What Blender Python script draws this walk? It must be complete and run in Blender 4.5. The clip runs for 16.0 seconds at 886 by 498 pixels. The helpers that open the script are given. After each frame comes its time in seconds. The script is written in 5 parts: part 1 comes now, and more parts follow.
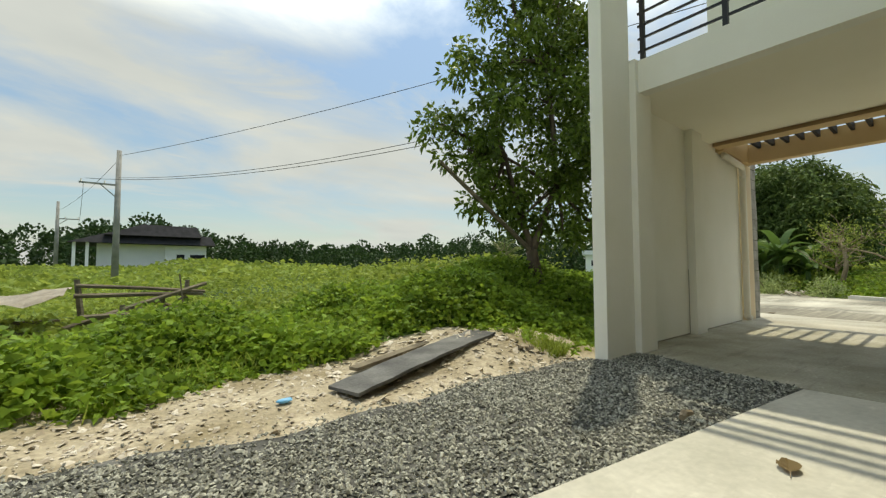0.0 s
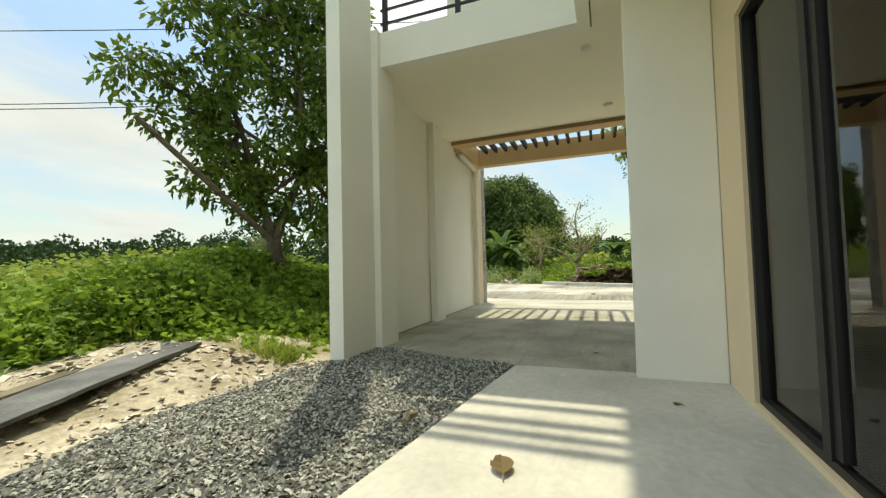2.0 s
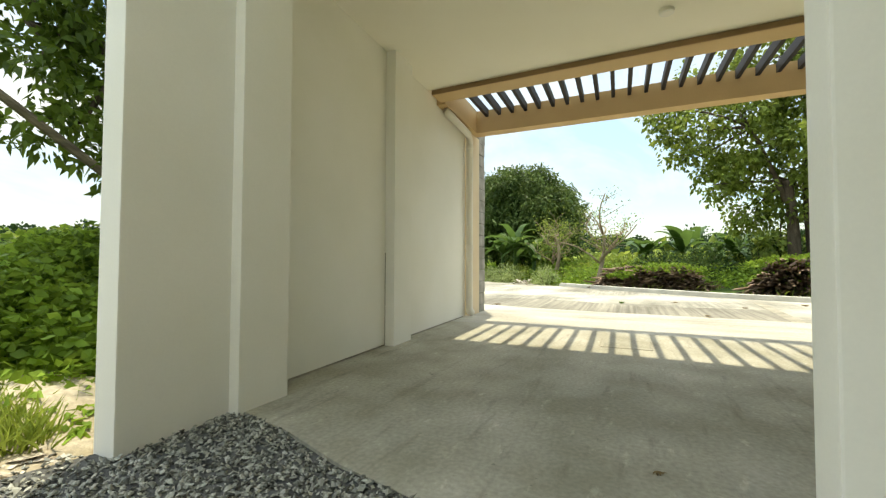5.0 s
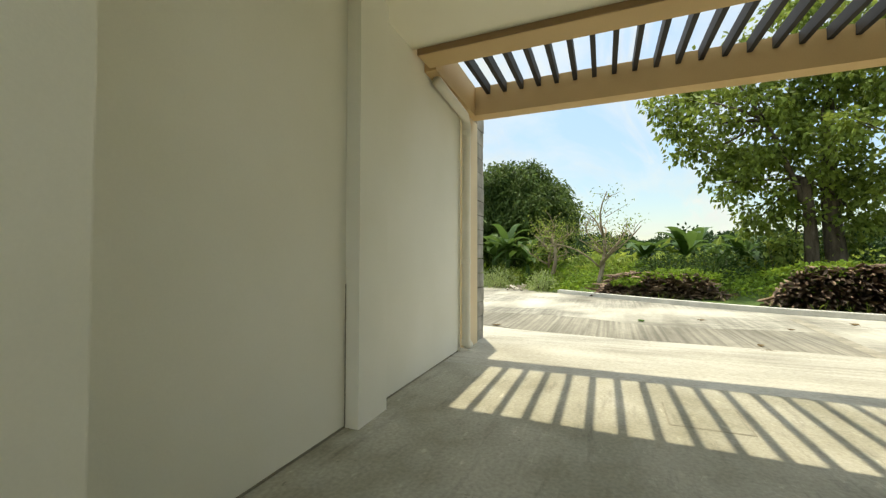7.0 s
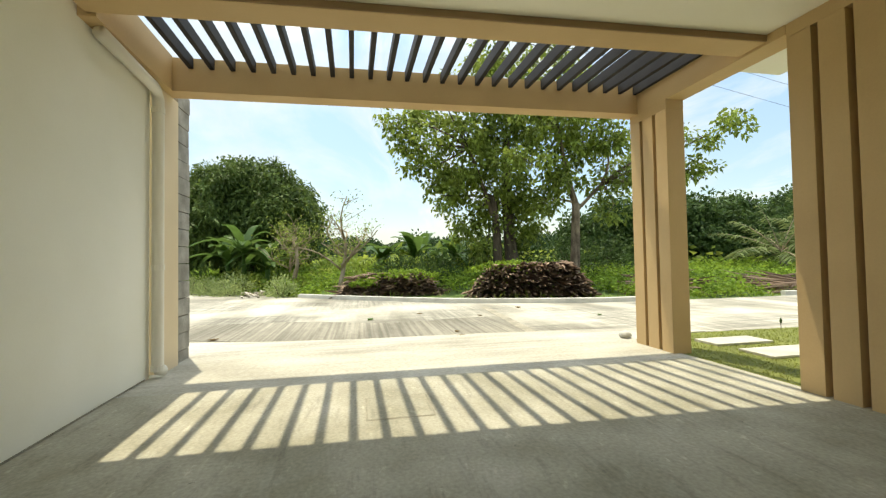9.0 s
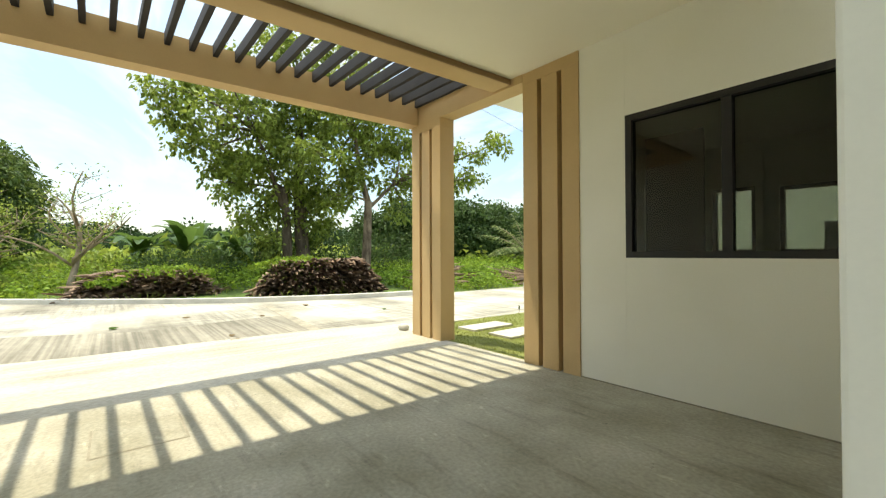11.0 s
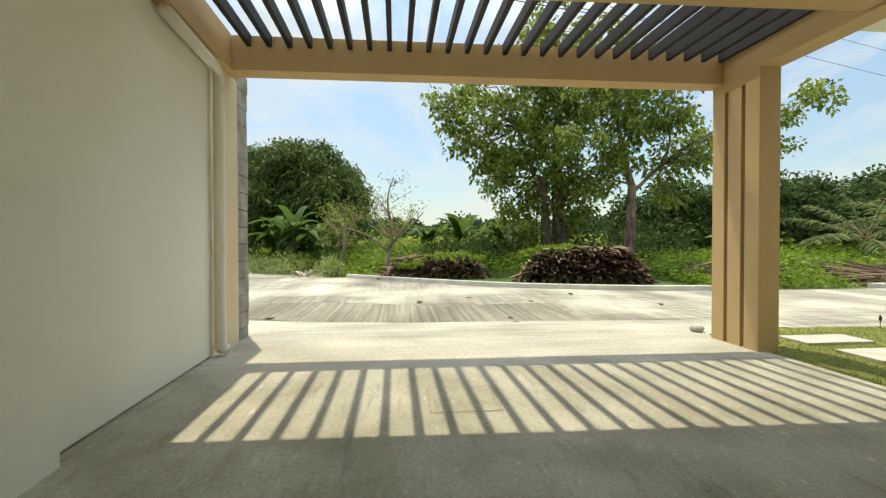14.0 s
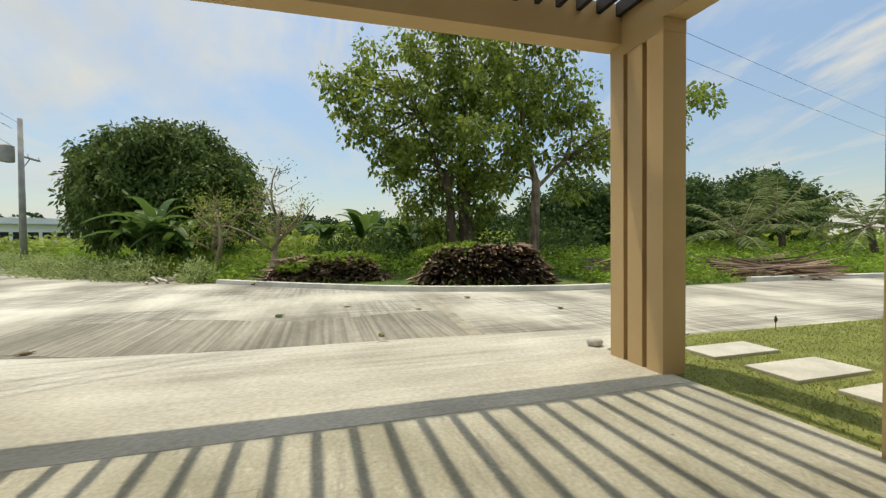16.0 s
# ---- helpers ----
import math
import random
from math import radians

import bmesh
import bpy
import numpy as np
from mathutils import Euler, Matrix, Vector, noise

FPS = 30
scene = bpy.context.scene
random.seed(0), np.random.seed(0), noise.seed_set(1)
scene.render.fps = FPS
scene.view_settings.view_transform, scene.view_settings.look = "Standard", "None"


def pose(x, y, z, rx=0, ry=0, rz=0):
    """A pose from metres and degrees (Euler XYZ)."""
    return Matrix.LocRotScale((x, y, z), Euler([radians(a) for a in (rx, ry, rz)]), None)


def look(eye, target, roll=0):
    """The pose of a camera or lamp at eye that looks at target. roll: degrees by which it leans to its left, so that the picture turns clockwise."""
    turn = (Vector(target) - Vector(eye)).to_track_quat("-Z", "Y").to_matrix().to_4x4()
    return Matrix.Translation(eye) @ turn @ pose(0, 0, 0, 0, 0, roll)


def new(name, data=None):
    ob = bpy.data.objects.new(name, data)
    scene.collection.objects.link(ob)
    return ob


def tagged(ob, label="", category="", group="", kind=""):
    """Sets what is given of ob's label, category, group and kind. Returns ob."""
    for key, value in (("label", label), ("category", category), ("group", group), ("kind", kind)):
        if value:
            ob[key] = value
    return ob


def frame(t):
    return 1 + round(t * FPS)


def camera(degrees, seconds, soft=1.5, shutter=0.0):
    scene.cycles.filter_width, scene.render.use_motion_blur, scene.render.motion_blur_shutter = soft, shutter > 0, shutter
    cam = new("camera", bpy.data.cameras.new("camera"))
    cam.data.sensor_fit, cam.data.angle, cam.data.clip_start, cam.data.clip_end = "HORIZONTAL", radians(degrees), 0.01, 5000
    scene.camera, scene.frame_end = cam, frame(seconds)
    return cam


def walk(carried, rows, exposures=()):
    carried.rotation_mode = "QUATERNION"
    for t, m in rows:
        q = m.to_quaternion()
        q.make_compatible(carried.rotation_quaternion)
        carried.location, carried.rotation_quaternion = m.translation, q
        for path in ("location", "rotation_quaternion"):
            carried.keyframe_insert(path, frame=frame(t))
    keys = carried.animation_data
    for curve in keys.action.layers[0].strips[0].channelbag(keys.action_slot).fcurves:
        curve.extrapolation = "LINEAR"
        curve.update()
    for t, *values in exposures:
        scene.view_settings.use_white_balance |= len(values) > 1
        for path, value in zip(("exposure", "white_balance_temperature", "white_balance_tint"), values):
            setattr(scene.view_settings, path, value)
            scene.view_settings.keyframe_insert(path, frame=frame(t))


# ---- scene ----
cam = camera(93.7, 16.0, soft=1.3)
PATH = [
    (0, (1.427, 2.634, 0.991), (2.642, 4.219, 1.094), -0.1),
    (0.3, (1.451, 2.643, 0.992), (2.777, 4.138, 1.08), -0.1),
    (0.5, (1.467, 2.629, 0.979), (2.853, 4.069, 1.063), -0.5),
    (1, (1.73, 2.748, 0.901), (3.294, 3.992, 0.98), -0.9),
    (1.5, (1.992, 2.799, 0.881), (3.736, 3.773, 0.976), -1.0),
    (2, (2.301, 2.816, 0.874), (4.16, 3.549, 0.959), -1.4),
    (2.5, (2.688, 2.817, 0.871), (4.564, 3.506, 0.951), -1.4),
    (3, (3.061, 2.8, 0.865), (4.938, 3.489, 0.945), -1.1),
    (3.5, (3.371, 2.812, 0.851), (5.246, 3.499, 0.945), -0.8),
    (4, (3.738, 2.803, 0.843), (5.605, 3.512, 0.934), -0.6),
    (4.5, (4.141, 2.861, 0.867), (5.98, 3.645, 0.941), -0.3),
    (5, (4.589, 3.055, 0.897), (6.413, 3.873, 0.961), 0.2),
    (7.5, (6.151, 3.759, 1.2), (8.025, 4.459, 1.237), 0.1),
    (8, (6.219, 3.524, 1.181), (8.186, 3.884, 1.236), -0.5),
    (8.5, (6.225, 3.439, 1.174), (8.224, 3.442, 1.236), -0.8),
    (9, (6.222, 3.378, 1.166), (8.184, 2.994, 1.224), -1.0),
    (9.5, (6.159, 3.308, 1.187), (8.033, 2.61, 1.233), -0.9),
    (10, (6.108, 3.251, 1.188), (7.867, 2.302, 1.231), -0.6),
    (12.3, (6.188, 3.287, 1.235), (7.657, 1.93, 1.233), -0.1),
    (12.5, (6.189, 3.318, 1.203), (7.764, 2.086, 1.208), 0.3),
    (13, (6.268, 3.375, 1.179), (8.084, 2.537, 1.176), 0.5),
    (13.5, (6.345, 3.511, 1.173), (8.299, 3.083, 1.159), 0.3),
    (14, (6.473, 3.543, 1.195), (8.464, 3.354, 1.167), -0.1),
    (14.5, (6.733, 3.41, 1.211), (8.725, 3.243, 1.179), -0.6),
    (15, (7.024, 3.159, 1.239), (9.015, 2.977, 1.203), -0.6),
    (15.5, (7.381, 2.87, 1.244), (9.355, 2.549, 1.204), -0.5),
    (16, (7.725, 2.54, 1.19), (9.644, 1.98, 1.151), -0.5),
]
EXPOSURES = [(0, 0.55, 7910, 2), (1, 0.61, 7910, 1), (2, 0.97, 7960, 1), (3.5, 1.34, 7830, 3), (5, 1.34, 7880, 3), (7.5, 0.99, 7830, 3), (8.5, 1.09, 7830, 4), (10, 1.39, 7780, 4), (12.5, 1.46, 7830, 4), (13.5, 1.07, 7830, 4), (14, 0.94, 7780, 4), (15, 0.84, 7780, 6), (16, 0.59, 7630, 7)]
walk(cam, [(t, look(eye, target, roll)) for t, eye, target, roll in PATH], EXPOSURES)
SUN, SKY = 2.2, 0.15


# ---- sun, sky ----
SUN_DIR = Vector((0.24, 0.128, 1.0)).normalized()
world = bpy.data.worlds.new("sky_world")
scene.world = world
world.use_nodes = True
wn, wl = world.node_tree.nodes, world.node_tree.links
wn.clear()
sky = wn.new("ShaderNodeTexSky")
sky.sky_type = "NISHITA"
sky.sun_disc = False
sky.sun_elevation = math.asin(SUN_DIR.z)
sky.sun_rotation = math.atan2(SUN_DIR.x, SUN_DIR.y)
sky.air_density, sky.dust_density, sky.ozone_density = 1.0, 0.5, 1.4
tc = wn.new("ShaderNodeTexCoord")
sep = wn.new("ShaderNodeSeparateXYZ")
wl.new(tc.outputs["Generated"], sep.inputs[0])
zmax = wn.new("ShaderNodeMath"); zmax.operation = "MAXIMUM"; zmax.inputs[1].default_value = 0.0
wl.new(sep.outputs["Z"], zmax.inputs[0])
zadd = wn.new("ShaderNodeMath"); zadd.inputs[1].default_value = 0.22
wl.new(zmax.outputs[0], zadd.inputs[0])
comb = wn.new("ShaderNodeCombineXYZ")
for i, ax in enumerate("XY"):
    dv = wn.new("ShaderNodeMath"); dv.operation = "DIVIDE"
    wl.new(sep.outputs[ax], dv.inputs[0]); wl.new(zadd.outputs[0], dv.inputs[1])
    wl.new(dv.outputs[0], comb.inputs[i])
cn = wn.new("ShaderNodeTexNoise")
cn.inputs["Scale"].default_value, cn.inputs["Detail"].default_value, cn.inputs["Roughness"].default_value = 0.75, 9, 0.58
cn.inputs["Distortion"].default_value = 0.35
cmap = wn.new("ShaderNodeMapping")
cmap.inputs["Scale"].default_value = (1.0, 1.5, 1.0)
cmap.inputs["Location"].default_value = (3.1, 0.4, 0.0)
wl.new(comb.outputs[0], cmap.inputs[0]); wl.new(cmap.outputs[0], cn.inputs["Vector"])
cr = wn.new("ShaderNodeValToRGB")
cr.color_ramp.elements[0].position, cr.color_ramp.elements[1].position = 0.47, 0.66
cbias = wn.new("ShaderNodeMath"); cbias.operation = "MULTIPLY_ADD"; cbias.inputs[1].default_value = 0.10
wl.new(sep.outputs["Y"], cbias.inputs[0]); wl.new(cn.outputs["Fac"], cbias.inputs[2])
wl.new(cbias.outputs[0], cr.inputs[0])
low = wn.new("ShaderNodeMapRange")
low.inputs["From Min"].default_value, low.inputs["From Max"].default_value = 0.0, 0.12
low.inputs["To Min"].default_value, low.inputs["To Max"].default_value = 0.45, 0.0
wl.new(sep.outputs["Z"], low.inputs["Value"])
cmx = wn.new("ShaderNodeMath"); cmx.operation = "MAXIMUM"
cn3 = wn.new("ShaderNodeTexNoise")
cn3.inputs["Scale"].default_value, cn3.inputs["Detail"].default_value, cn3.inputs["Roughness"].default_value, cn3.inputs["Distortion"].default_value = 1.3, 11, 0.62, 0.6
cm3 = wn.new("ShaderNodeMapping")
cm3.inputs["Rotation"].default_value, cm3.inputs["Scale"].default_value, cm3.inputs["Location"].default_value = (0, 0, 0.6), (0.55, 1.7, 1), (1.7, 4.2, 0)
wl.new(comb.outputs[0], cm3.inputs[0]); wl.new(cm3.outputs[0], cn3.inputs["Vector"])
cr3 = wn.new("ShaderNodeValToRGB")
cr3.color_ramp.elements[0].position, cr3.color_ramp.elements[1].position = 0.52, 0.68
wl.new(cn3.outputs["Fac"], cr3.inputs[0])
cmc = wn.new("ShaderNodeMath"); cmc.operation = "MAXIMUM"
wl.new(cr.outputs["Color"], cmc.inputs[0]); wl.new(cr3.outputs["Color"], cmc.inputs[1])
wl.new(cmc.outputs[0], cmx.inputs[0]); wl.new(low.outputs[0], cmx.inputs[1])
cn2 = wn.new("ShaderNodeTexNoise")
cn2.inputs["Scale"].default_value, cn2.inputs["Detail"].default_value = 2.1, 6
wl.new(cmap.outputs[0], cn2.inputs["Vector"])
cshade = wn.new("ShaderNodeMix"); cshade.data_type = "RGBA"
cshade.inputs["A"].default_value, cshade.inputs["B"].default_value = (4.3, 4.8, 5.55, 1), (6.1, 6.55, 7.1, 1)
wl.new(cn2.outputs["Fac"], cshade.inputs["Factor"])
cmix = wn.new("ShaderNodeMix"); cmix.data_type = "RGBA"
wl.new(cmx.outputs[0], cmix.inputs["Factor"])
# dims the clear sky towards the horizon
sky_dim = wn.new("ShaderNodeMapRange")
sky_dim.inputs["From Min"].default_value, sky_dim.inputs["From Max"].default_value = 0.0, 0.55
sky_dim.inputs["To Min"].default_value, sky_dim.inputs["To Max"].default_value = 0.45, 1.0
wl.new(sep.outputs["Z"], sky_dim.inputs["Value"])
clear = wn.new("ShaderNodeMix"); clear.data_type, clear.blend_type = "RGBA", "MULTIPLY"; clear.inputs["Factor"].default_value = 1
wl.new(sky.outputs[0], clear.inputs["A"]); wl.new(sky_dim.outputs[0], clear.inputs["B"])
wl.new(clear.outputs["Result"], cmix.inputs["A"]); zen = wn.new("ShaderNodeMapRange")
# clouds overhead, out of view, are boosted as added fill light
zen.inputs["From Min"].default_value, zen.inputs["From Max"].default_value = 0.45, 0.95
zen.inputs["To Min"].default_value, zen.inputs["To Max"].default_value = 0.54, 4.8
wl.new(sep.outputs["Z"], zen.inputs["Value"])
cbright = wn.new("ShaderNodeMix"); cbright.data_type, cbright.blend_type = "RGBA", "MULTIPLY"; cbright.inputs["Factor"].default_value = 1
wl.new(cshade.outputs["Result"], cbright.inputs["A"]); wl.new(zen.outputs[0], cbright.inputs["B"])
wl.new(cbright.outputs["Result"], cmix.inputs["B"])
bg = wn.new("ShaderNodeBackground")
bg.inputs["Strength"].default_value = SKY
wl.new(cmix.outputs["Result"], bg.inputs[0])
wo = wn.new("ShaderNodeOutputWorld")
wl.new(bg.outputs[0], wo.inputs[0])

sun_data = bpy.data.lights.new("sun", "SUN")
sun_data.energy, sun_data.angle, sun_data.color = SUN, radians(0.55), (1.0, 0.96, 0.89)
sun = new("sun", sun_data)
sun.matrix_world = look(SUN_DIR * 60, (0, 0, 0))


# ---- materials ----
def mat_base(name, rough=0.8, metal=0.0):
    m = bpy.data.materials.new(name)
    m.use_nodes = True
    b = m.node_tree.nodes["Principled BSDF"]
    b.inputs["Roughness"].default_value, b.inputs["Metallic"].default_value = rough, metal
    b.inputs["Specular IOR Level"].default_value = 0.5 if rough < 0.6 else 0.3
    return m, m.node_tree.nodes, m.node_tree.links, b


def surface(name, c1, c2, rough=0.8, scale=3.0, fine=60.0, bump=0.1, metal=0.0, c3=None, stretch=(1, 1, 1), spread=(0.35, 0.65), fine_amt=0.25, dist=0.01):
    """Two colours mixed by a large noise, a fine grain on top, and a fine bump."""
    m, n, l, b = mat_base(name, rough, metal)
    tc = n.new("ShaderNodeTexCoord")
    mp = n.new("ShaderNodeMapping"); mp.inputs["Scale"].default_value = stretch
    geo = n.new("ShaderNodeNewGeometry")
    l.new(geo.outputs["Position"], mp.inputs[0])
    a = n.new("ShaderNodeTexNoise"); a.inputs["Scale"].default_value, a.inputs["Detail"].default_value = scale, 6
    l.new(mp.outputs[0], a.inputs["Vector"])
    r = n.new("ShaderNodeValToRGB")
    e = r.color_ramp.elements
    e[0].position, e[1].position = spread
    e[0].color, e[1].color = (*c1, 1), (*c2, 1)
    if c3:
        x = e.new(min(spread[1] + 0.12, 0.98)); x.color = (*c3, 1)
    l.new(a.outputs["Fac"], r.inputs[0])
    f = n.new("ShaderNodeTexNoise"); f.inputs["Scale"].default_value, f.inputs["Detail"].default_value = fine, 4
    l.new(mp.outputs[0], f.inputs["Vector"])
    mr = n.new("ShaderNodeMapRange"); mr.inputs["To Min"].default_value, mr.inputs["To Max"].default_value = 1 - fine_amt, 1 + fine_amt
    l.new(f.outputs["Fac"], mr.inputs["Value"])
    mu = n.new("ShaderNodeMix"); mu.data_type, mu.blend_type = "RGBA", "MULTIPLY"
    mu.inputs["Factor"].default_value = 1
    l.new(r.outputs["Color"], mu.inputs["A"]); l.new(mr.outputs[0], mu.inputs["B"])
    l.new(mu.outputs["Result"], b.inputs["Base Color"])
    bp = n.new("ShaderNodeBump"); bp.inputs["Strength"].default_value, bp.inputs["Distance"].default_value = bump, dist
    l.new(f.outputs["Fac"], bp.inputs["Height"]); l.new(bp.outputs[0], b.inputs["Normal"])
    return m


def leafy(name, dark, light, trans=0.35, rough=0.55):
    """Leaf: colour varied from leaf to leaf, with light passing through."""
    m, n, l, b = mat_base(name, rough)
    b.inputs["Specular IOR Level"].default_value = 0.15
    geo = n.new("ShaderNodeNewGeometry")
    r = n.new("ShaderNodeValToRGB")
    r.color_ramp.elements[0].color, r.color_ramp.elements[1].color = (*dark, 1), (*light, 1)
    no = n.new("ShaderNodeTexNoise"); no.inputs["Scale"].default_value = 0.9
    l.new(geo.outputs["Position"], no.inputs["Vector"])
    mm = n.new("ShaderNodeMath"); mm.operation = "MULTIPLY_ADD"
    mm.inputs[1].default_value, mm.inputs[2].default_value = 0.55, 0.0
    l.new(geo.outputs["Random Per Island"], mm.inputs[0])
    m2 = n.new("ShaderNodeMath"); m2.operation = "MULTIPLY_ADD"; m2.inputs[1].default_value = 0.6
    l.new(no.outputs["Fac"], m2.inputs[0]); l.new(mm.outputs[0], m2.inputs[2])
    l.new(m2.outputs[0], r.inputs[0])
    l.new(r.outputs["Color"], b.inputs["Base Color"])
    t = n.new("ShaderNodeBsdfTranslucent")
    hs = n.new("ShaderNodeHueSaturation"); hs.inputs["Value"].default_value = 1.7; hs.inputs["Hue"].default_value = 0.48
    l.new(r.outputs["Color"], hs.inputs["Color"]); l.new(hs.outputs[0], t.inputs["Color"])
    mx = n.new("ShaderNodeMixShader"); mx.inputs[0].default_value = trans
    l.new(b.outputs[0], mx.inputs[1]); l.new(t.outputs[0], mx.inputs[2])
    l.new(mx.outputs[0], n["Material Output"].inputs["Surface"])
    return m


def varied(name, c1, c2, rough=0.8, fine=30, bump=0.3, dist=0.01):
    """Colour varied from piece to piece, with a grain."""
    m, n, l, b = mat_base(name, rough)
    geo = n.new("ShaderNodeNewGeometry"); oi = n.new("ShaderNodeObjectInfo")
    ad = n.new("ShaderNodeMath"); l.new(geo.outputs["Random Per Island"], ad.inputs[0]); l.new(oi.outputs["Random"], ad.inputs[1])
    fr = n.new("ShaderNodeMath"); fr.operation = "FRACT"; l.new(ad.outputs[0], fr.inputs[0])
    r = n.new("ShaderNodeValToRGB")
    r.color_ramp.elements[0].color, r.color_ramp.elements[1].color = (*c1, 1), (*c2, 1)
    l.new(fr.outputs[0], r.inputs[0])
    f = n.new("ShaderNodeTexNoise"); f.inputs["Scale"].default_value, f.inputs["Detail"].default_value = fine, 4
    l.new(geo.outputs["Position"], f.inputs["Vector"])
    mr = n.new("ShaderNodeMapRange"); mr.inputs["To Min"].default_value, mr.inputs["To Max"].default_value = 0.6, 1.4
    l.new(f.outputs["Fac"], mr.inputs["Value"])
    mu = n.new("ShaderNodeMix"); mu.data_type, mu.blend_type = "RGBA", "MULTIPLY"; mu.inputs["Factor"].default_value = 1
    l.new(r.outputs["Color"], mu.inputs["A"]); l.new(mr.outputs[0], mu.inputs["B"])
    l.new(mu.outputs["Result"], b.inputs["Base Color"])
    bp = n.new("ShaderNodeBump"); bp.inputs["Strength"].default_value, bp.inputs["Distance"].default_value = bump, dist
    l.new(f.outputs["Fac"], bp.inputs["Height"]); l.new(bp.outputs[0], b.inputs["Normal"])
    return m



def brushed(m, scale, amount, stretch=(0.35, 7.0, 1.0), patch=(0.42, 0.58)):
    """Adds broom lines to a concrete material, long where the stretch is small."""
    n, l = m.node_tree.nodes, m.node_tree.links
    b = n["Principled BSDF"]
    src = b.inputs["Base Color"].links[0].from_socket
    geo = n.new("ShaderNodeNewGeometry")
    mp = n.new("ShaderNodeMapping"); mp.inputs["Scale"].default_value = stretch; mp.inputs["Rotation"].default_value = (0, 0, 0.12)
    l.new(geo.outputs["Position"], mp.inputs[0])
    w = n.new("ShaderNodeTexNoise"); w.inputs["Scale"].default_value, w.inputs["Detail"].default_value = scale, 5
    l.new(mp.outputs[0], w.inputs["Vector"])
    pn = n.new("ShaderNodeTexNoise"); pn.inputs["Scale"].default_value = 0.45
    l.new(geo.outputs["Position"], pn.inputs["Vector"])
    pr = n.new("ShaderNodeValToRGB"); pr.color_ramp.elements[0].position, pr.color_ramp.elements[1].position = patch
    l.new(pn.outputs["Fac"], pr.inputs[0])
    mr = n.new("ShaderNodeMapRange"); mr.inputs["To Min"].default_value, mr.inputs["To Max"].default_value = 1 - amount, 1.0
    mr.inputs["From Min"].default_value, mr.inputs["From Max"].default_value = 0.35, 0.65
    l.new(w.outputs["Fac"], mr.inputs["Value"])
    mu = n.new("ShaderNodeMix"); mu.data_type, mu.blend_type = "RGBA", "MULTIPLY"
    l.new(pr.outputs["Color"], mu.inputs["Factor"]); l.new(src, mu.inputs["A"]); l.new(mr.outputs[0], mu.inputs["B"])
    l.new(mu.outputs["Result"], b.inputs["Base Color"])
    return m


def stained(m, amount):
    """Adds thin pale scuffs, dark specks and a drawn-out trowel grain to a concrete material."""
    n, l = m.node_tree.nodes, m.node_tree.links
    b = n["Principled BSDF"]
    src = b.inputs["Base Color"].links[0].from_socket
    geo = n.new("ShaderNodeNewGeometry")
    for scale, lo, hi, gain, stretch in ((5.0, 0.60, 0.70, 1 + 0.45 * amount, (1, 2.2, 1)), (9.0, 0.66, 0.72, 1 - 0.7 * amount, (1, 1, 1)), (2.6, 0.55, 0.75, 1 - 0.5 * amount, (0.5, 3.0, 1)), (24.0, 0.69, 0.73, 1 + 0.6 * amount, (1, 1, 1))):
        mp = n.new("ShaderNodeMapping"); mp.inputs["Scale"].default_value = stretch; mp.inputs["Location"].default_value = (scale, scale * 1.7, 0)
        l.new(geo.outputs["Position"], mp.inputs[0])
        t = n.new("ShaderNodeTexNoise"); t.inputs["Scale"].default_value, t.inputs["Detail"].default_value, t.inputs["Roughness"].default_value = scale, 8, 0.65
        l.new(mp.outputs[0], t.inputs["Vector"])
        mr = n.new("ShaderNodeMapRange")
        for key, value in (("From Min", lo), ("From Max", hi), ("To Min", 1.0), ("To Max", gain)):
            mr.inputs[key].default_value = value
        l.new(t.outputs["Fac"], mr.inputs["Value"])
        mu = n.new("ShaderNodeMix"); mu.data_type, mu.blend_type = "RGBA", "MULTIPLY"; mu.inputs["Factor"].default_value = 1
        l.new(src, mu.inputs["A"]); l.new(mr.outputs[0], mu.inputs["B"])
        src = mu.outputs["Result"]
    l.new(src, b.inputs["Base Color"])
    return m


M_WHITE = surface("white_paint", (0.80, 0.78, 0.68), (0.84, 0.82, 0.73), 0.55, 1.2, 90, 0.05, fine_amt=0.03)
M_CEIL = surface("ceiling_paint", (0.82, 0.78, 0.64), (0.85, 0.81, 0.68), 0.7, 1.0, 80, 0.03, fine_amt=0.02)
M_TAN = surface("tan_paint", (0.52, 0.36, 0.18), (0.57, 0.40, 0.205), 0.6, 1.5, 70, 0.06, fine_amt=0.05)
M_TANWALL = surface("cream_tan_paint", (0.66, 0.53, 0.35), (0.70, 0.57, 0.38), 0.6, 1.5, 70, 0.06, fine_amt=0.04)
# groove backs, a darker brown than the tan fins
M_GROOVE = surface("brown_groove", (0.16, 0.085, 0.05), (0.19, 0.10, 0.06), 0.7, 2, 70, 0.05, fine_amt=0.08)
# the tan paint again, darkened to put the beam face's shade into colour
M_TANSHADE = surface("shaded_tan_paint", (0.26, 0.165, 0.085), (0.30, 0.19, 0.10), 0.6, 2, 70, 0.05, fine_amt=0.06)
M_SLAT = surface("dark_slat_paint", (0.020, 0.018, 0.018), (0.030, 0.027, 0.026), 0.65, 3, 60, 0.05, fine_amt=0.1)
M_SLAB = stained(surface("smooth_concrete", (0.28, 0.264, 0.195), (0.405, 0.385, 0.308), 0.8, 1.7, 38, 0.3, c3=(0.45, 0.43, 0.355), fine_amt=0.36), 0.85)
